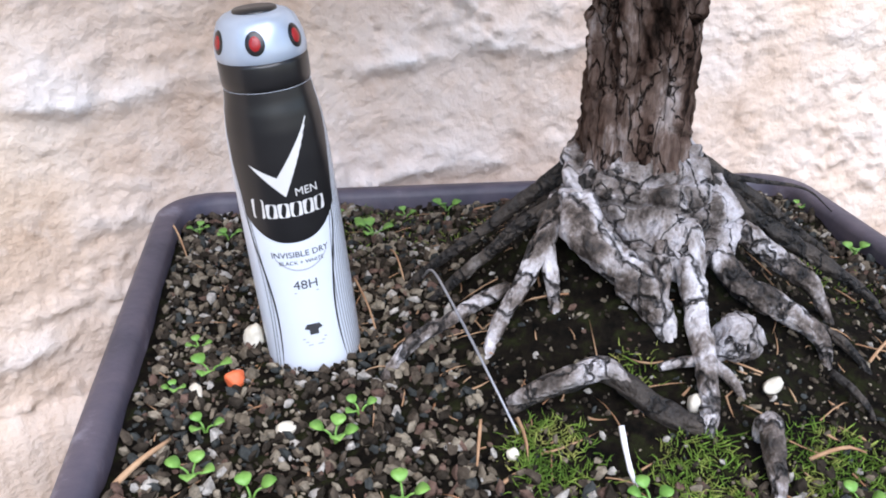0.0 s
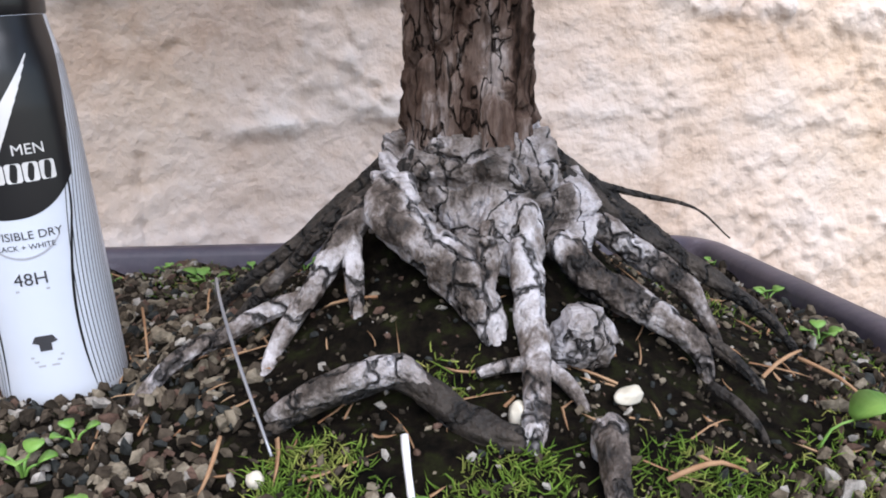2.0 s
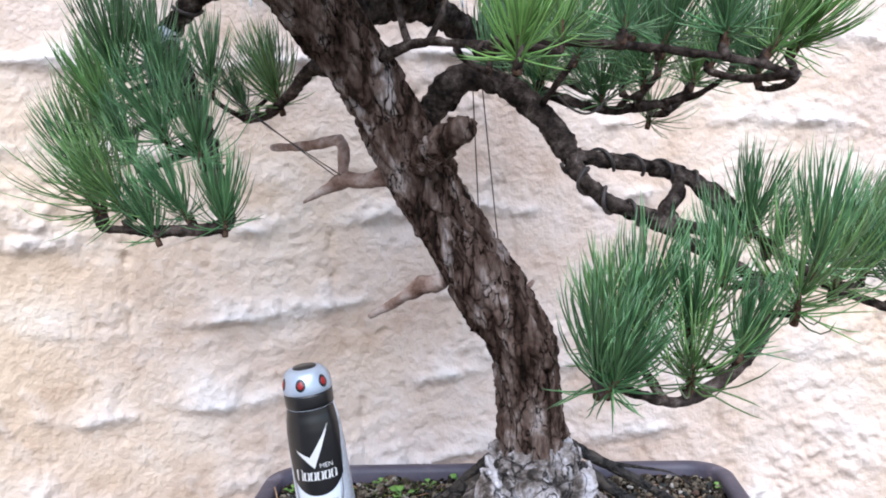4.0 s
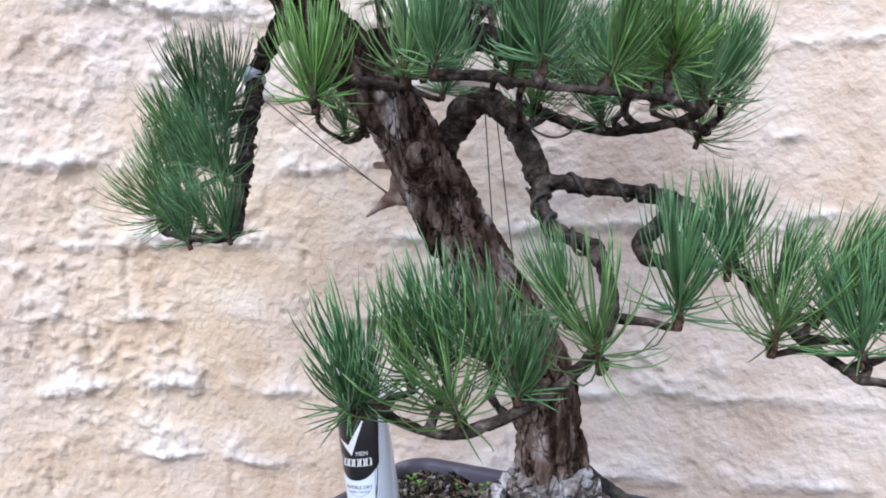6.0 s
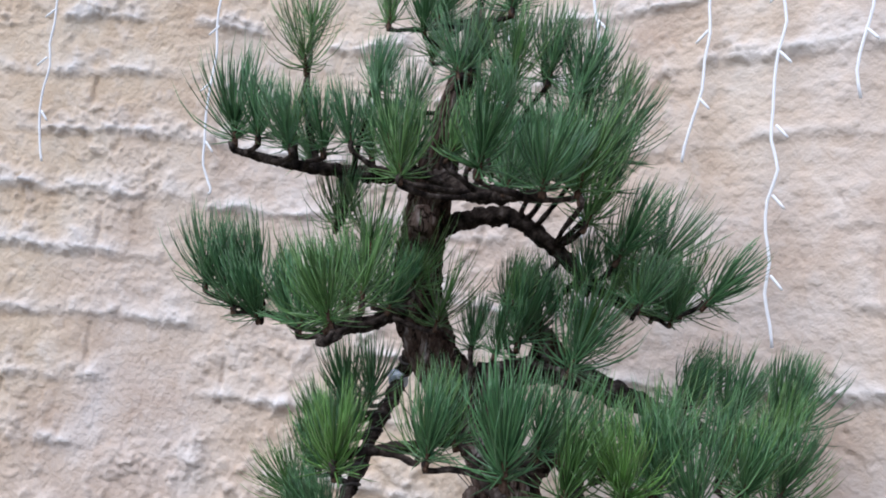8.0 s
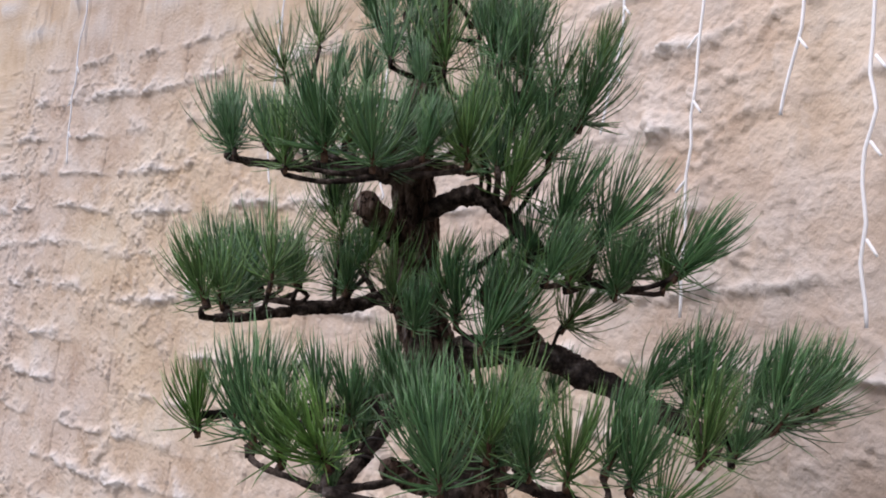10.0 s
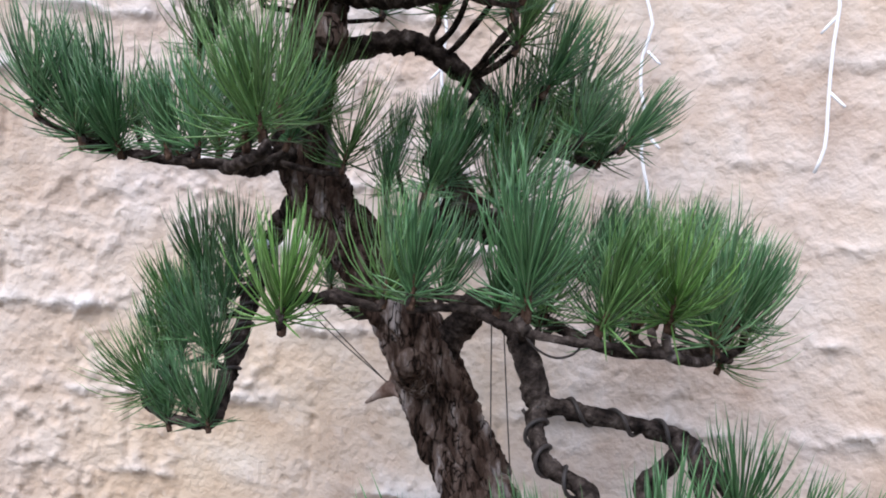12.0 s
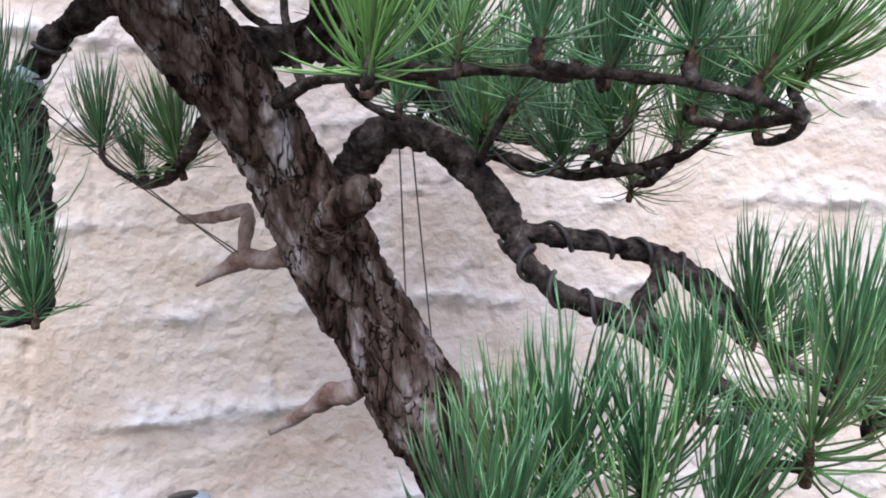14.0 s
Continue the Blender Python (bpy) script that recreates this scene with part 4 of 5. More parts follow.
# pads: places of the shoots, their lean outwards, and their kind (y young, l loose, n full)
PADS = {
    "low_front": "0.165 -0.225 1.165 n/0.160 -0.249 1.140 l/0.114 -0.266 1.158 n/0.118 -0.280 1.160 n/0.186 -0.238 1.158 n/0.219 -0.218 1.180 l/0.137 -0.225 1.168 n/0.190 -0.192 1.190 n/0.243 -0.175 1.194 n/0.125 -0.24 1.162 n",
    "low_side": "0.318 -0.112 1.154 n/0.259 -0.038 1.176 n/0.292 -0.080 1.168 n/0.335 -0.085 1.175 n/0.300 -0.040 1.180 n/0.238 -0.062 1.205 n/0.350 -0.125 1.165 n/0.275 -0.115 1.175 l/0.315 -0.06 1.172 n",
    "left": "-0.102 -0.150 1.230 n/-0.186 -0.143 1.231 l/-0.145 -0.152 1.228 n/-0.165 -0.148 1.240 n/-0.125 -0.150 1.240 n/-0.145 -0.125 1.285 n/-0.180 -0.120 1.290 n/-0.205 -0.115 1.255 n/-0.120 -0.135 1.262 n/-0.165 -0.130 1.268 n/-0.198 -0.118 1.276 n/-0.150 -0.105 1.305 n/-0.188 -0.095 1.315 n/-0.205 -0.1 1.30 n/-0.17 -0.08 1.33 n",
    "left_back": "-0.146 0.042 1.308 n/-0.112 0.030 1.312 n/-0.170 0.030 1.322 n/-0.130 0.060 1.320 n",
    "middle": "0.082 -0.256 1.312 y/0.188 -0.209 1.310 n/0.237 -0.165 1.303 y/0.188 0.046 1.295 l/0.144 -0.027 1.300 n/0.215 0.018 1.308 n/0.135 -0.225 1.318 n/0.090 -0.170 1.322 n/0.150 -0.150 1.318 n/0.205 -0.105 1.312 n/0.232 -0.050 1.315 n/0.105 -0.21 1.318 n/0.120 -0.100 1.322 n/0.170 -0.055 1.314 n/0.160 -0.19 1.315 n/0.21 -0.02 1.308 n/0.065 -0.11 1.325 n/0.165 0.02 1.305 n/0.1 -0.04 1.322 n/0.215 -0.19 1.308 n/0.235 -0.1 1.31 n",
    "middle_back": "0.145 0.119 1.332 n/0.088 0.202 1.358 n/0.120 0.160 1.345 n/0.050 0.125 1.368 n/0.100 0.110 1.350 n/0.165 0.085 1.325 n/0.07 0.165 1.355 n/0.14 0.15 1.34 l/0.075 0.075 1.365 n/0.11 0.2 1.355 n",
    "upper_middle": "0.030 -0.070 1.395 n/0.055 -0.020 1.402 n/0.000 -0.030 1.420 n/0.045 -0.105 1.392 n/-0.015 0.005 1.430 n/0.075 -0.055 1.388 n",
    "upper_left": "-0.102 -0.240 1.409 n/-0.042 -0.241 1.402 n/0.068 -0.265 1.387 n/-0.130 -0.205 1.415 n/-0.145 -0.160 1.425 n/-0.070 -0.205 1.412 n/0.005 -0.255 1.394 n/0.032 -0.222 1.402 l/-0.020 -0.205 1.41 n/-0.155 -0.225 1.418 n/-0.112 -0.285 1.412 n/-0.090 -0.268 1.409 n/-0.132 -0.252 1.415 n/-0.10 -0.16 1.42 n/0.045 -0.255 1.39 l/-0.07 -0.255 1.405 n/-0.03 -0.16 1.42 n",
    "upper_right": "0.070 -0.045 1.500 n/0.071 -0.005 1.482 n/0.080 0.030 1.466 n/0.069 0.047 1.442 n/0.110 -0.018 1.430 n/0.042 0.020 1.448 n/0.020 0.070 1.450 n/0.090 0.090 1.445 n/0.005 0.030 1.460 n/0.050 -0.022 1.455 l/0.085 0.005 1.445 n/0.045 0.07 1.448 n/0.065 0.09 1.45 n/0.095 0.04 1.44 n",
    "top": "0.138 -0.156 1.500 n/-0.06 -0.28 1.53 n/0.02 -0.24 1.52 n/-0.02 -0.27 1.525 n/0.11 -0.19 1.50 n/0.06 -0.22 1.51 n/-0.098 -0.284 1.536 n/-0.085 -0.245 1.538 n/-0.055 -0.225 1.545 n/0.050 -0.175 1.520 n/0.092 -0.150 1.510 n/0.100 -0.085 1.525 n/0.040 -0.065 1.540 n/-0.105 -0.150 1.555 n/-0.125 -0.200 1.545 n/-0.140 -0.100 1.555 n/0.030 0.018 1.575 n/-0.050 0.020 1.570 n/-0.100 0.0 1.560 n/0.01 -0.2 1.535 n/0.065 -0.115 1.525 n/-0.03 -0.03 1.565 n/0.115 -0.12 1.51 n/-0.02 -0.16 1.54 n/0.0 0.0 1.60 l/-0.13 -0.05 1.555 n",
    "inner": "-0.090 -0.180 1.500 n/-0.120 -0.170 1.490 l/-0.050 -0.170 1.460 l/-0.090 -0.150 1.450 n/-0.020 -0.145 1.440 l/0.179 -0.064 1.321 l/0.029 -0.136 1.530 n/0.074 -0.057 1.522 n/-0.024 -0.167 1.521 l/0.033 -0.085 1.430 n/0.003 -0.096 1.393 n/0.096 -0.040 1.312 l/-0.126 -0.116 1.424 n/0.010 -0.058 1.520 n/-0.018 -0.119 1.410 l/-0.071 -0.002 1.446 n/0.004 0.028 1.400 n/0.016 -0.035 1.407 l/-0.019 -0.077 1.547 n/0.055 -0.083 1.535 n/-0.058 -0.121 1.550 l/0.063 -0.014 1.534 n/0.063 -0.046 1.552 n/-0.078 -0.239 1.615 l/-0.044 -0.192 1.603 n/0.015 -0.147 1.618 n/0.028 -0.102 1.609 l/0.063 -0.061 1.607 n/0.049 -0.036 1.607 n/-0.128 -0.215 1.664 l/-0.105 -0.149 1.681 n/-0.077 -0.067 1.690 n/-0.023 -0.023 1.674 l/-0.105 -0.096 1.662 n/-0.084 -0.023 1.670 l/0.026 0.030 1.630 n",
    "crown": "0.005 -0.130 1.615 n/-0.085 -0.165 1.620 n/0.032 -0.065 1.630 n/-0.078 -0.050 1.630 n/-0.025 -0.160 1.655 n/0.022 -0.105 1.670 n/-0.068 -0.105 1.680 n/-0.032 -0.100 1.705 n/-0.045 -0.135 1.675 n/-0.01 -0.07 1.665 n/-0.11 -0.11 1.60 n/0.05 -0.12 1.59 n",
}
prng = random.Random(12)
limb_points = []
for name, pts, rad in BOUGHS + [("trunk", TRUNK[7:], TRUNK_R[7:])]:
    c, r = smooth_path(pts, rad, 0.01)
    limb_points += [Vector(p) for p in c]
trunk_line = [Vector(p) for p in TRUNK]
for pad, text in PADS.items():
    for item in text.split("/"):
        x, y, z, kind = item.split()
        base = Vector((float(x), float(y), float(z)))
        base.z += prng.uniform(-0.009, 0.011)
        heart = min(trunk_line, key=lambda p: abs(p.z - base.z) + 0.3 * (p - base).length)
        out = Vector((base.x - heart.x, base.y - heart.y, 0))
        lean = min(0.45, out.length * 1.5)
        out = out.normalized() if out.length > 1e-4 else Vector((1, 0, 0))
        axis = (Vector((0, 0, 1)) + out * lean + Vector((prng.gauss(0, 0.2), prng.gauss(0, 0.2), 0))).normalized()
        me = prng.choice({"y": YOUNG, "l": LOOSE, "n": TUFTS}[kind])
        size = prng.uniform(*{"y": (0.86, 0.98), "l": (0.78, 1.0), "n": (0.74, 1.12)}[kind])
        m = Matrix.LocRotScale(base - Vector((ROOT_X, ROOT_Y, 0.96)), axis.to_track_quat("Z", "Y"), (size, size, size)) @ Matrix.Rotation(prng.uniform(0, 6.28), 4, "Z")
        tuft = part("needle_tuft", me, pine, {"y": "bright yellow-green young needles", "l": "", "n": ""}[kind], m)
        part("shoot", SHOOT, tuft)
        # twig from the nearest limb
        low = base + Vector((0, 0, 0.004))
        near = min(limb_points, key=lambda p: (p - low).length)
        if 0.008 < (near - low).length < 0.16:
            mid = (near + low) / 2 - Vector((0, 0, 0.10 * (near - low).length)) + Vector((prng.gauss(0, 0.004), prng.gauss(0, 0.004), 0))
            limb("twig", [near, mid, low - axis * 0.008, low], [0.0028, 0.0022, 0.002, 0.0022], 8, 0.006, TWIG, rough=knotty(prng.randrange(400, 900), 0.6))


# ---- spray can ----
def build_can():
    foot, top = Vector((-0.0770, -0.0135, 0.9375)), Vector((-0.0918, -0.0230, 1.1075))
    axis = (top - foot).normalized()
    height = (top - foot).length
    can = tagged(empty("spray_can"), "black and white spray can with silver cap standing in grit", "spray can")
    front = Vector((0.10, -1, 0))
    ax_y = -(front - axis * front.dot(axis)).normalized()
    ax_x = ax_y.cross(axis)
    can.matrix_world = Matrix.Translation(foot) @ Matrix((ax_x, ax_y, axis)).transposed().to_4x4() @ Matrix.Diagonal((1, 1, 0.968, 1))

    prof_z = np.array([0, 0.002, 0.006, 0.03, 0.07, 0.115, 0.128, 0.136, 0.141, 0.146])
    prof_r = np.array([0.0200, 0.0222, 0.0230, 0.0230, 0.0228, 0.0221, 0.0213, 0.0202, 0.0192, 0.0186])

    def radius(z):
        return np.interp(z, prof_z, prof_r)

    def at(theta, z, lift=0.0):
        """theta from the front, to the viewer's right."""
        r = radius(z) + lift
        return (r * math.sin(theta), -r * math.cos(theta), z)

    # white enamelled body with black and striped print laid on it
    def sheet(name, lo, hi, rows, cols, edge, mat, label="", lift=0.00015):
        """A patch of print: edge(u, v) gives its angle and height for u, v in 0..1."""
        vv = [at(*edge(i / cols, k / rows), lift) for k in range(rows + 1) for i in range(cols + 1)]
        w = cols + 1
        ff = [(k * w + i, k * w + i + 1, (k + 1) * w + i + 1, (k + 1) * w + i) for k in range(rows) for i in range(cols)]
        return vv, ff

    sides, zs = 96, np.concatenate([[0, 0.001, 0.002, 0.004, 0.006], np.linspace(0.010, 0.146, 30)])
    verts = [at(2 * math.pi * i / sides, z) for z in zs for i in range(sides)]
    faces = [(k * sides + i, k * sides + (i + 1) % sides, (k + 1) * sides + (i + 1) % sides, (k + 1) * sides + i) for k in range(len(zs) - 1) for i in range(sides)]
    part("body", mesh_of("body", verts, faces, WHITE), can, "white enamelled metal body")

    def label_edge(u, v):
        low = 0.0765 + 0.013 * abs(2 * u - 1) ** 2.4
        z = low + (0.1459 - low) * v
        half = math.radians(56 + 24 * min(1.0, max(0.0, (z - 0.08) / 0.06)) ** 1.4)
        return (2 * u - 1) * half, z

    vv, ff = sheet("label", 0, 0, 40, 60, label_edge, BLACK)
    part("label", mesh_of("label", vv, ff, BLACK), can, "glossy black upper print")

    def stripes(first, count, gap, sign):
        vv, ff = [], []
        for q in range(count):
            wide = 2.6 if q == 0 else 0.85
            for k in range(31):
                v = k / 30
                z = 0.006 + (0.126 - 0.03 * (q == 0)) * v
                mid = first + gap * q + 16 * v ** 1.5 - 9 * math.sin(min(1.0, v / 0.75) * math.pi)
                w = wide * (math.sin(math.pi * v) ** 0.5 if q == 0 else 1.0)
                for s in (-0.5, 0.5):
                    vv.append(at(sign * math.radians(mid + s * w), z, 0.0002))
            o = len(vv) - 62
            ff += [(o + 2 * k, o + 2 * k + 1, o + 2 * k + 3, o + 2 * k + 2) for k in range(30)]
        part("stripes", mesh_of("stripes", vv, ff, BLACK), can, "fine black curved stripes")

    stripes(40, 12, 4.2, 1)
    stripes(44, 3, 5.0, -1)

    def lathe(name, rows, mat, label="", sides=64):
        v, f = [], []
        for r, z in rows:
            v += [(r * math.cos(2 * math.pi * i / sides), r * math.sin(2 * math.pi * i / sides), z) for i in range(sides)]
        for k in range(len(rows) - 1):
            for i in range(sides):
                j = (i + 1) % sides
                f.append((k * sides + i, k * sides + j, (k + 1) * sides + j, (k + 1) * sides + i))
        f.append(tuple((len(rows) - 1) * sides + i for i in range(sides)))
        return part(name, mesh_of(name, v, f, mat), can, label)

    lathe("collar", [(0.0182, 0.1455), (0.0189, 0.147), (0.0191, 0.150), (0.0191, 0.1565), (0.0187, 0.158), (0.0180, 0.158)], BLACK, "matt black collar")
    cap = lathe("cap", [(0.0184, 0.1575), (0.0192, 0.159), (0.0192, 0.162), (0.0187, 0.166), (0.0176, 0.170), (0.0161, 0.1735), (0.0136, 0.1758), (0.0108, 0.1768), (0.0, 0.1768)], SILVER, "silver-blue plastic cap with oval openings")
    v, f = tube([(0, 0, 0.1762), (0, 0, 0.1778)], [0.0096, 0.0090], 28, 0.001)
    part("button", mesh_of("button", v, f, BLACK), cap, "black press button")

    def oval(theta, zc, w, h, name, mat, lift, label=""):
        vv, ff = [], []
        cap_z, cap_r = [0.158, 0.162, 0.166, 0.170, 0.1735, 0.1758], [0.0188, 0.0192, 0.0187, 0.0176, 0.0161, 0.0136]
        for ring, out in ((1.0, 0.0), (0.82, lift), (0.4, lift * 1.25)):
            for i in range(24):
                t = 2 * math.pi * i / 24
                z = zc + ring * h * math.sin(t)
                th = theta + ring * w * math.cos(t) / 0.02
                r = float(np.interp(z, cap_z, cap_r)) + out + 0.0001
                vv.append((r * math.sin(th), -r * math.cos(th), z))
        for k in range(2):
            for i in range(24):
                j = (i + 1) % 24
                ff.append((k * 24 + i, k * 24 + j, (k + 1) * 24 + j, (k + 1) * 24 + i))
        ff.append(tuple(48 + i for i in range(24)))
        part(name, mesh_of(name, vv, ff, mat), cap, label)

    for theta in (-0.10, 0.92, -1.12, 2.0, -2.1, 3.1):
        oval(theta, 0.1668, 0.0043, 0.0050, "opening", BLACK, 0.0002, "dark oval opening")
        oval(theta, 0.1668, 0.0027, 0.0033, "nozzle_insert", RED, 0.0004, "red insert")

    # marks on the print, bent round the body
    def wrap(name, shapes, mat, label=""):
        vv, ff = [], []
        for poly in shapes:
            o = len(vv)
            cx, cz = sum(p[0] for p in poly) / len(poly), sum(p[1] for p in poly) / len(poly)
            for ring in (1.0,):
                vv += [at((cx + (p[0] - cx) * ring) / 0.0225, cz + (p[1] - cz) * ring, 0.00025) for p in poly]
            ff.append(tuple(range(o, o + len(poly))))
        part(name, mesh_of(name, vv, ff, mat, False), can, label)

    def strip(x0, z0, x1, z1, w0, w1, n=8):
        quads = []
        for k in range(n):
            s, e = k / n, (k + 1) / n
            p = lambda q, sgn: (x0 + (x1 - x0) * q + sgn * (w0 + (w1 - w0) * q) / 2, z0 + (z1 - z0) * q)
            quads.append([p(s, -1), p(s, 1), p(e, 1), p(e, -1)])
        return quads

    tip, foot_p, notch, left = (0.0150, 0.1330), (-0.0005, 0.0992), (-0.0030, 0.1085), (-0.0150, 0.1150)
    mix = lambda p, q, s: (p[0] + (q[0] - p[0]) * s, p[1] + (q[1] - p[1]) * s)
    tick = []
    for k in range(9):
        s, e = k / 9, (k + 1) / 9
        tick.append([mix(foot_p, tip, s), mix(foot_p, (tip[0] + 0.0006, tip[1]), e), mix(notch, tip, e), mix(notch, tip, s)])
    for k in range(6):
        s, e = k / 6, (k + 1) / 6
        tick.append([mix(notch, left, s), mix(notch, left, e), mix(foot_p, left, e), mix(foot_p, left, s)])
    wrap("tick_mark", tick, SHEEN, "silver tick mark")
    blocks = []
    for k, (x, w, top) in enumerate(((-0.0172, 0.0062, 0.0985), (-0.0104, 0.0050, 0.0962), (-0.0050, 0.0050, 0.0962), (0.0004, 0.0052, 0.0962), (0.0060, 0.0050, 0.0962), (0.0114, 0.0052, 0.0962))):
        blocks.append([(x + 0.0006, 0.0893), (x + w - 0.0006, 0.0893), (x + w, 0.0900), (x + w, top - 0.0007), (x + w - 0.0006, top), (x + 0.0006, top), (x, top - 0.0007), (x, 0.0900)])
    for block in blocks:
        wrap("name_mark", [block], SHEEN, "plain silver block of the brand mark")

    def lettering(text, size, x, z, mat):
        cu = bpy.data.curves.new("lettering", "FONT")
        cu.body, cu.size, cu.align_x, cu.extrude, cu.resolution_u = text, size, "CENTER", 0.0, 3
        tmp = new("lettering", cu)
        dg = bpy.context.evaluated_depsgraph_get()
        me = bpy.data.meshes.new_from_object(tmp.evaluated_get(dg))
        bpy.data.objects.remove(tmp)
        for v in me.vertices:
            v.co = Vector(at((x + v.co.x) / 0.0228, z + v.co.y, 0.0003))
        me.materials.clear()
        me.materials.append(mat)
        part("lettering", me, can)

    lettering("MEN", 0.0054, 0.0090, 0.0990, SHEEN)
    lettering("INVISIBLE DRY", 0.0042, 0.0012, 0.0690, INK)
    lettering("BLACK + WHITE", 0.0028, 0.0012, 0.0652, INK)
    lettering("48H", 0.0066, 0.0012, 0.0520, INK)
    lettering("150ml", 0.0030, 0.0030, 0.0035, INK)
    bars = []
    for k, (w, z) in enumerate(((0.011, 0.0495), (0.011, 0.0235), (0.009, 0.0217), (0.007, 0.0199))):
        bars.append([(0.001 - w / 2, z), (0.001 + w / 2, z), (0.001 + w / 2, z + 0.0008), (0.001 - w / 2, z + 0.0008)])
    wrap("small_print", bars, INK_PALE, "grey small print")
    c, z = 0.0012, 0.0262
    wrap("shirt_icon", [[(c - 0.002, z), (c + 0.002, z), (c + 0.002, z + 0.006), (c - 0.002, z + 0.006)], [(c - 0.0042, z + 0.0035), (c - 0.002, z + 0.0028), (c - 0.002, z + 0.006), (c - 0.0028, z + 0.006)], [(c + 0.0042, z + 0.0035), (c + 0.002, z + 0.0028), (c + 0.002, z + 0.006), (c + 0.0028, z + 0.006)]], INK, "black shirt-shaped icon")
    arc = [[(0.0012 + 0.0145 * math.sin(a), 0.0790 - 0.0185 * math.cos(a) * 0.9 + 0.0), (0.0012 + 0.0145 * math.sin(a + 0.11), 0.0790 - 0.0185 * math.cos(a + 0.11) * 0.9), (0.0012 + 0.0148 * math.sin(a + 0.11), 0.0787 - 0.0190 * math.cos(a + 0.11) * 0.9), (0.0012 + 0.0148 * math.sin(a), 0.0787 - 0.0190 * math.cos(a) * 0.9)] for a in np.arange(-0.9, 0.9, 0.11)]
    wrap("arc_line", arc, INK_PALE)


build_can()


# ---- hanging light cords on the wall ----
def cord(s, z_low, sway, seed):
    """A white icicle cord that hangs down the wall face from over its top, with small side tips."""
    rng = random.Random(seed)
    thing = tagged(empty("light_cord"), "thin white unlit fairy-light cord hanging on the wall", "string light", "light cords on the wall")
    pts, z = [], 2.58
    while z > z_low:
        k = max(0.0, 1 - (z - z_low) / 0.16)
        pts.append(wall_point(s + rng.gauss(0, 0.0035) - sway * k * k, z, 0.014))
        z -= 0.035
    pts.append(wall_point(s - sway, z_low, 0.014))
    v, f = tube(pts, [0.0019] * len(pts), 6, 0.02)
    part("cable", mesh_of("cable", v, f, CORD), thing)
    z, side = z_low + 0.075, 1
    while z < 1.95:
        a = wall_point(s, z + 0.012, 0.014)
        k = max(0.0, 1 - (z - z_low) / 0.16)
        a = wall_point(s - sway * k * k, z + 0.004, 0.014)
        b = wall_point(s - sway * k * k - side * 0.014, z - 0.012, 0.016)
        v, f = tube([a, (a + b) / 2, b], [0.0016, 0.0018, 0.0014], 6, 0.006)
        part("bulb", mesh_of("bulb", v, f, CORD), thing, "tiny clear bulb tip")
        side = -side if rng.random() < 0.6 else side
        z += 0.075 + 0.02 * rng.random()


for k, (s, z, sway) in enumerate(((-0.014, 1.436, 0.008), (-0.199, 1.470, -0.018), (0.072, 1.650, -0.022), (-0.106, 1.707, -0.004), (-0.285, 1.468, -0.012), (0.217, 1.436, 0.006), (0.343, 1.668, -0.020), (0.80, 1.592, 0.022), (1.074, 1.622, 0.022), (1.78, 1.68, 0.02))):
    cord(s, z, sway, 70 + k)


# ---- weeds and litter on the soil ----
def soil_at(x, y):
    return float(soil_height(np.array([x]), np.array([y]))[0])


def weed(x, y, size, seed, leaves=3, mat=None):
    rng = random.Random(seed)
    z = soil_at(x, y)
    thing = tagged(empty("weed_seedling", (x, y, z)), "small bright green clover seedling growing in the grit", "weed", "seedlings in the pot")
    for k in range(leaves):
        a = 2 * math.pi * k / leaves + rng.uniform(-0.4, 0.4)
        h = size * rng.uniform(0.5, 1.1)
        tip = Vector((math.cos(a) * size * 0.7, math.sin(a) * size * 0.7, h))
        v, f = tube([(0, 0, -0.002), (tip.x * 0.4, tip.y * 0.4, h * 0.7), tip], [0.0006, 0.0005, 0.0004], 5, 0.004)
        part("stem", mesh_of("stem", v, f, LEAF), thing)
        verts, faces = [], []
        n = Vector((math.cos(a), math.sin(a), 0.35)).normalized()
        side = n.cross(Vector((0, 0, 1))).normalized()
        up = side.cross(n)
        rows = 6
        for i in range(rows + 1):
            s = i / rows
            w = size * 0.52 * math.sin(math.pi * (0.06 + 0.90 * s)) ** 0.75
            c = tip + n * size * 0.95 * s + up * size * 0.18 * math.sin(math.pi * s)
            for q in (-1, 0, 1):
                verts.append(c + side * w * q + up * size * 0.10 * abs(q))
        for i in range(rows):
            for q in range(2):
                o = i * 3 + q
                faces.append((o, o + 1, o + 4, o + 3))
        me = mesh_of("leaf", verts, faces, mat or LEAF)
        ob = part("leaf", me, thing)
        th = ob.modifiers.new("thickness", "SOLIDIFY")
        th.thickness = 0.0004


WEEDS = [(-0.160, 0.150, 0.008), (-0.138, 0.135, 0.008), (0.010, 0.165, 0.009), (-0.043, 0.121, 0.009), (-0.136, -0.007, 0.007), (-0.123, -0.076, 0.0075), (-0.124, -0.106, 0.008), (-0.127, -0.030, 0.008), (-0.056, -0.078, 0.008), (-0.067, -0.094, 0.009), (-0.099, -0.122, 0.008), (-0.041, -0.134, 0.007), (-0.141, -0.046, 0.006), (-0.050, 0.138, 0.007), (0.255, 0.06, 0.008), (0.235, -0.02, 0.007), (0.262, 0.14, 0.008), (-0.02, 0.155, 0.007), (0.05, -0.15, 0.007), (0.13, -0.155, 0.006), (-0.1, 0.15, 0.006), (-0.07, 0.16, 0.007)]
for k, (x, y, size) in enumerate(WEEDS):
    weed(x, y, size * (0.62 + 0.1 * (k % 4)), 60 + k, 3 if k % 3 else 4)
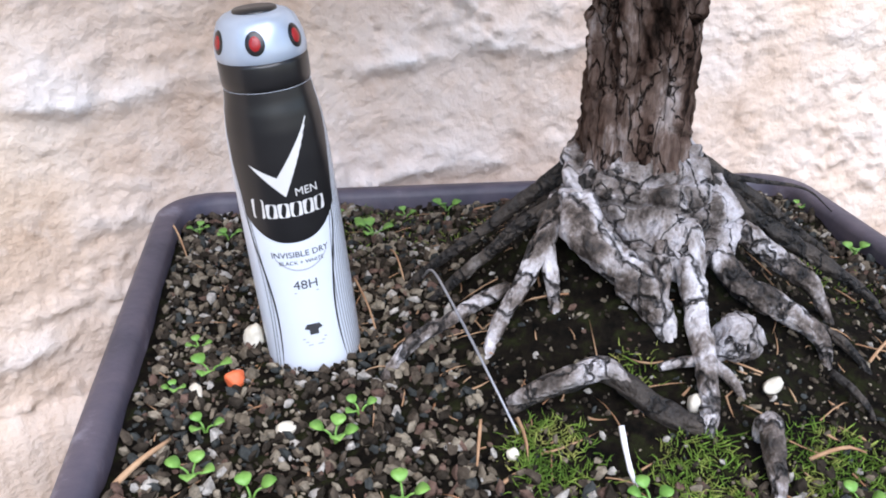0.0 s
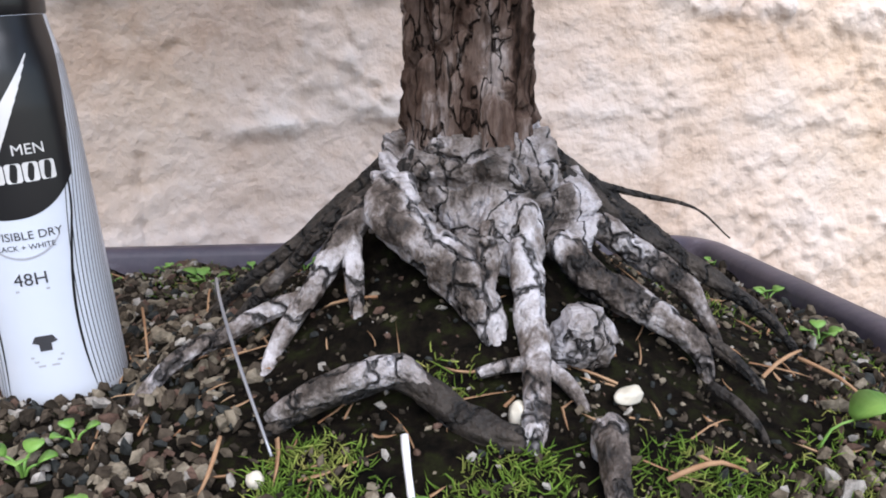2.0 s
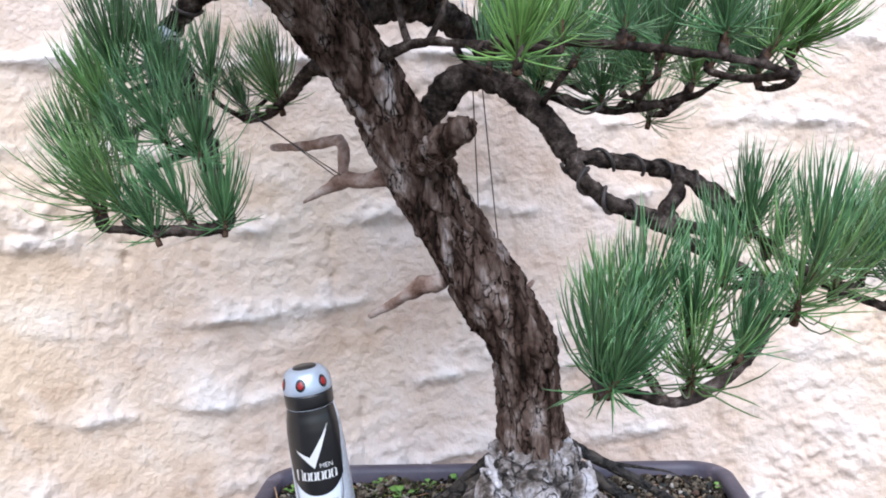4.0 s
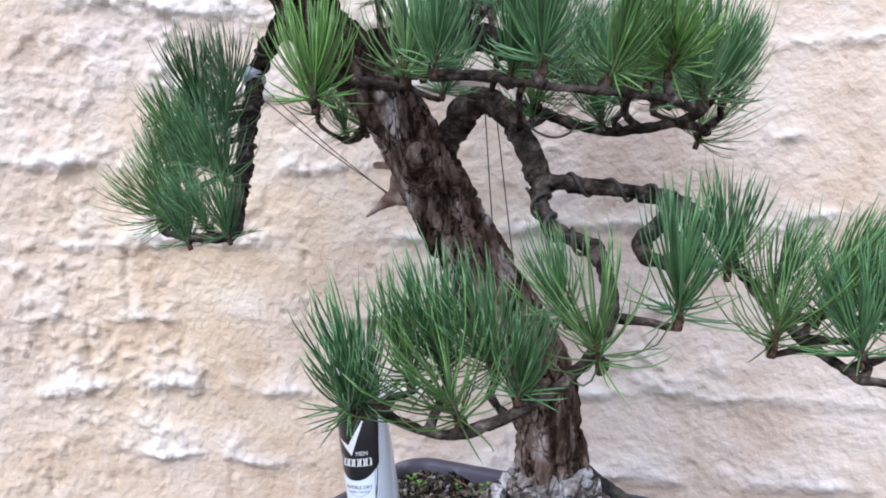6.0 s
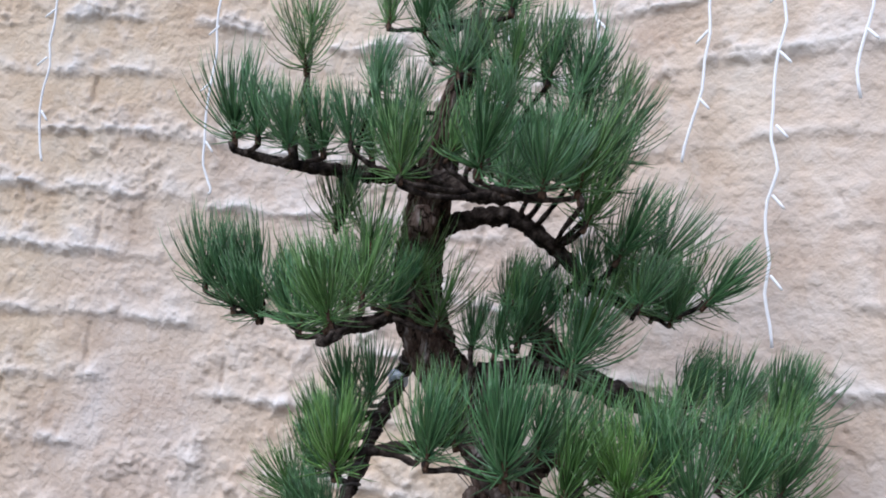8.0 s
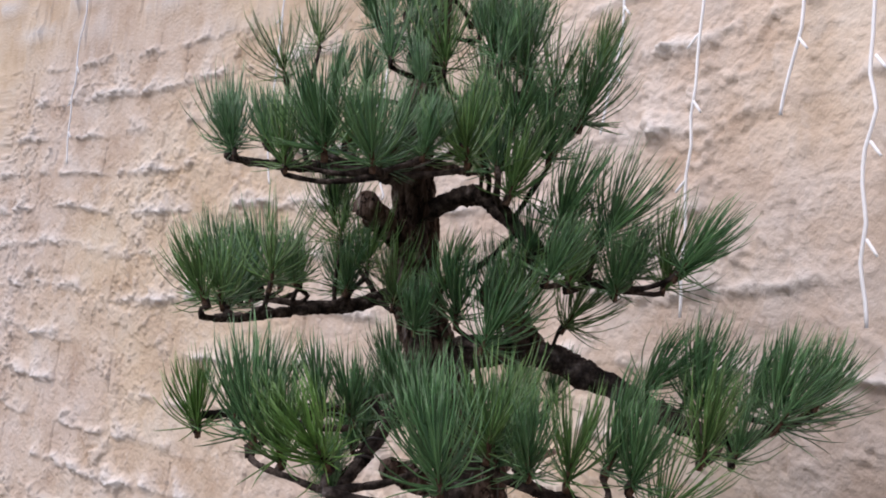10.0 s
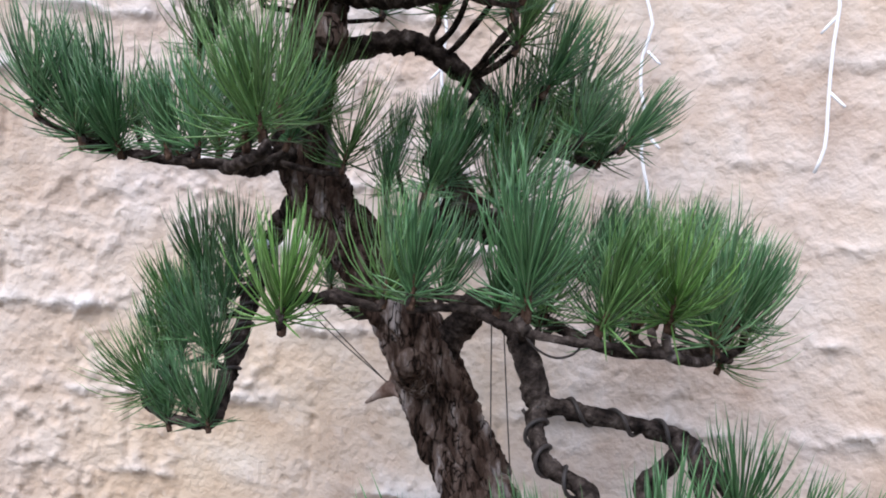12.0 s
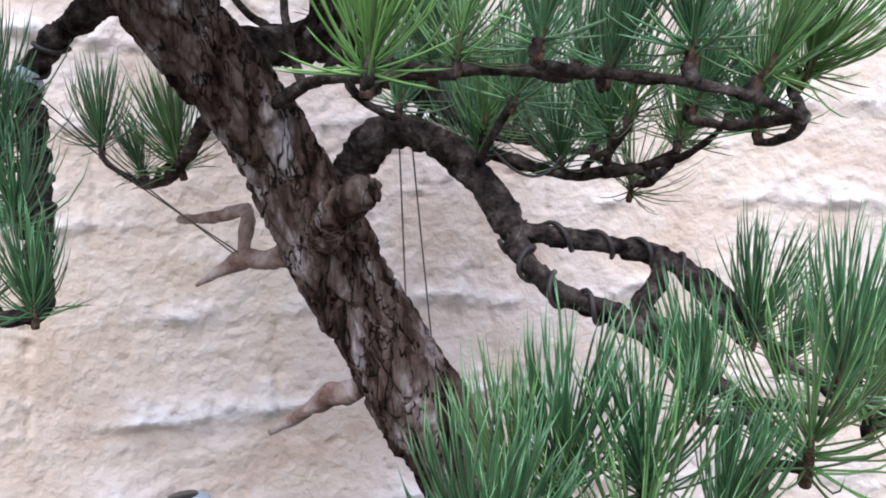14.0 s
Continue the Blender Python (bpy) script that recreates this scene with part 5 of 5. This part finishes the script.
weed(0.178, -0.112, 0.016, 99, 1)


def stick(name, a, b, r, mat, label, category, sag=0.002):
    pts = []
    for k in range(4):
        s = k / 3
        x, y = a[0] + (b[0] - a[0]) * s, a[1] + (b[1] - a[1]) * s
        pts.append((x, y, soil_at(x, y) + 0.002 + sag * math.sin(math.pi * s) + a[2] + (b[2] - a[2]) * s))
    v, f = tube(pts, [r, r * 0.95, r * 0.9, r * 0.6], 7, 0.006, knotty(int(1000 * abs(a[0])) + 3, 0.3))
    tagged(new(name, mesh_of(name, v, f, mat)), label, category)


stick("dry_twig", (-0.152, -0.113, 0), (-0.136, -0.085, 0.002), 0.0014, STRAW, "short dry brown twig lying on the grit", "twig")
stick("dry_needle", (-0.034, 0.08, 0.004), (-0.029, 0.03, 0.0), 0.0006, STRAW, "dry pale fallen pine needle on the soil", "needle", 0.004)
stick("dry_needle", (-0.056, 0.026, 0.012), (-0.046, -0.014, 0.0), 0.0006, STRAW, "dry pale fallen pine needle on the soil", "needle", 0.003)
stick("dry_needle", (-0.176, 0.144, 0.008), (-0.160, 0.105, 0.0), 0.0007, STRAW, "dry pale fallen pine needle on the soil", "needle", 0.003)
stick("dry_needle", (-0.007, -0.104, 0.008), (-0.011, -0.122, 0.0), 0.0007, STRAW, "dry tan fallen pine needle on the soil", "needle", 0.0)
stick("dry_needle", (0.175, -0.082, 0.002), (0.202, -0.060, 0.006), 0.0008, STRAW, "reddish dry pine needle on the soil", "needle", 0.002)
stick("dry_needle", (0.196, -0.068, 0.006), (0.210, -0.086, 0.002), 0.0008, STRAW, "reddish dry pine needle on the soil", "needle", 0.002)
stick("dry_needle", (0.118, -0.137, 0.005), (0.142, -0.136, 0.006), 0.0008, STRAW, "tan dry pine needle on the moss", "needle", 0.002)
stick("plant_label_stick", (0.046, -0.122, 0.010), (0.047, -0.142, 0.0), 0.0012, CORD, "thin white plastic stick in the soil", "stick", 0.0)
v, f = tube([(-0.021, 0.004, 0.968), (-0.018, -0.015, 0.981), (-0.013, -0.045, 0.981), (-0.004, -0.078, 0.970), (0.008, -0.108, 0.950)], [0.0006, 0.0006, 0.0006, 0.0006, 0.0005], 7, 0.006)
tagged(new("steel_wire", mesh_of("steel_wire", v, f, STEEL)), "bent length of grey steel wire stuck in the soil", "wire")


def pebble(name, x, y, r, squash, mat, label, category, seed):
    bm = bmesh.new()
    bmesh.ops.create_icosphere(bm, subdivisions=3, radius=r)
    for v in bm.verts:
        q = noise.noise(v.co / r * 1.3 + Vector((seed, 0, 0)))
        v.co *= 1 + 0.28 * q
        v.co.x *= squash[0]
        v.co.y *= squash[1]
        v.co.z *= squash[2]
    me = bpy.data.meshes.new(name)
    bm.to_mesh(me)
    bm.free()
    me.materials.append(mat)
    me.polygons.foreach_set("use_smooth", [True] * len(me.polygons))
    ob = new(name, me)
    ob.location = (x, y, soil_at(x, y) + r * squash[2] * 0.6)
    ob.rotation_euler = (0.2, 0.1, seed)
    tagged(ob, label, category)


pebble("snail_shell", -0.108, -0.006, 0.0058, (0.8, 0.9, 1.25), SHELL, "small cream snail shell beside the can", "shell", 1)
pebble("petal", -0.114, -0.040, 0.0055, (0.75, 0.9, 0.9), ORANGE, "crumpled orange petal on the grit", "petal", 2)
pebble("pale_pebble", -0.088, -0.082, 0.0042, (1.2, 0.9, 0.8), SHELL, "pale pebble in the grit", "pebble", 3)
pebble("pale_pebble", 0.004, -0.118, 0.0026, (1, 1, 1), SHELL, "pale pebble in the grit", "pebble", 4)
pebble("pale_pebble", -0.131, -0.048, 0.0038, (1.5, 0.8, 0.8), SHELL, "pale pebble in the grit", "pebble", 5)
pebble("pale_pebble", 0.082, -0.108, 0.0040, (0.8, 0.9, 1.1), SHELL, "pale pebble in the grit", "pebble", 6)
pebble("pale_pebble", 0.120, -0.100, 0.0048, (1.5, 0.7, 0.6), SHELL, "pale pebble in the grit", "pebble", 7)
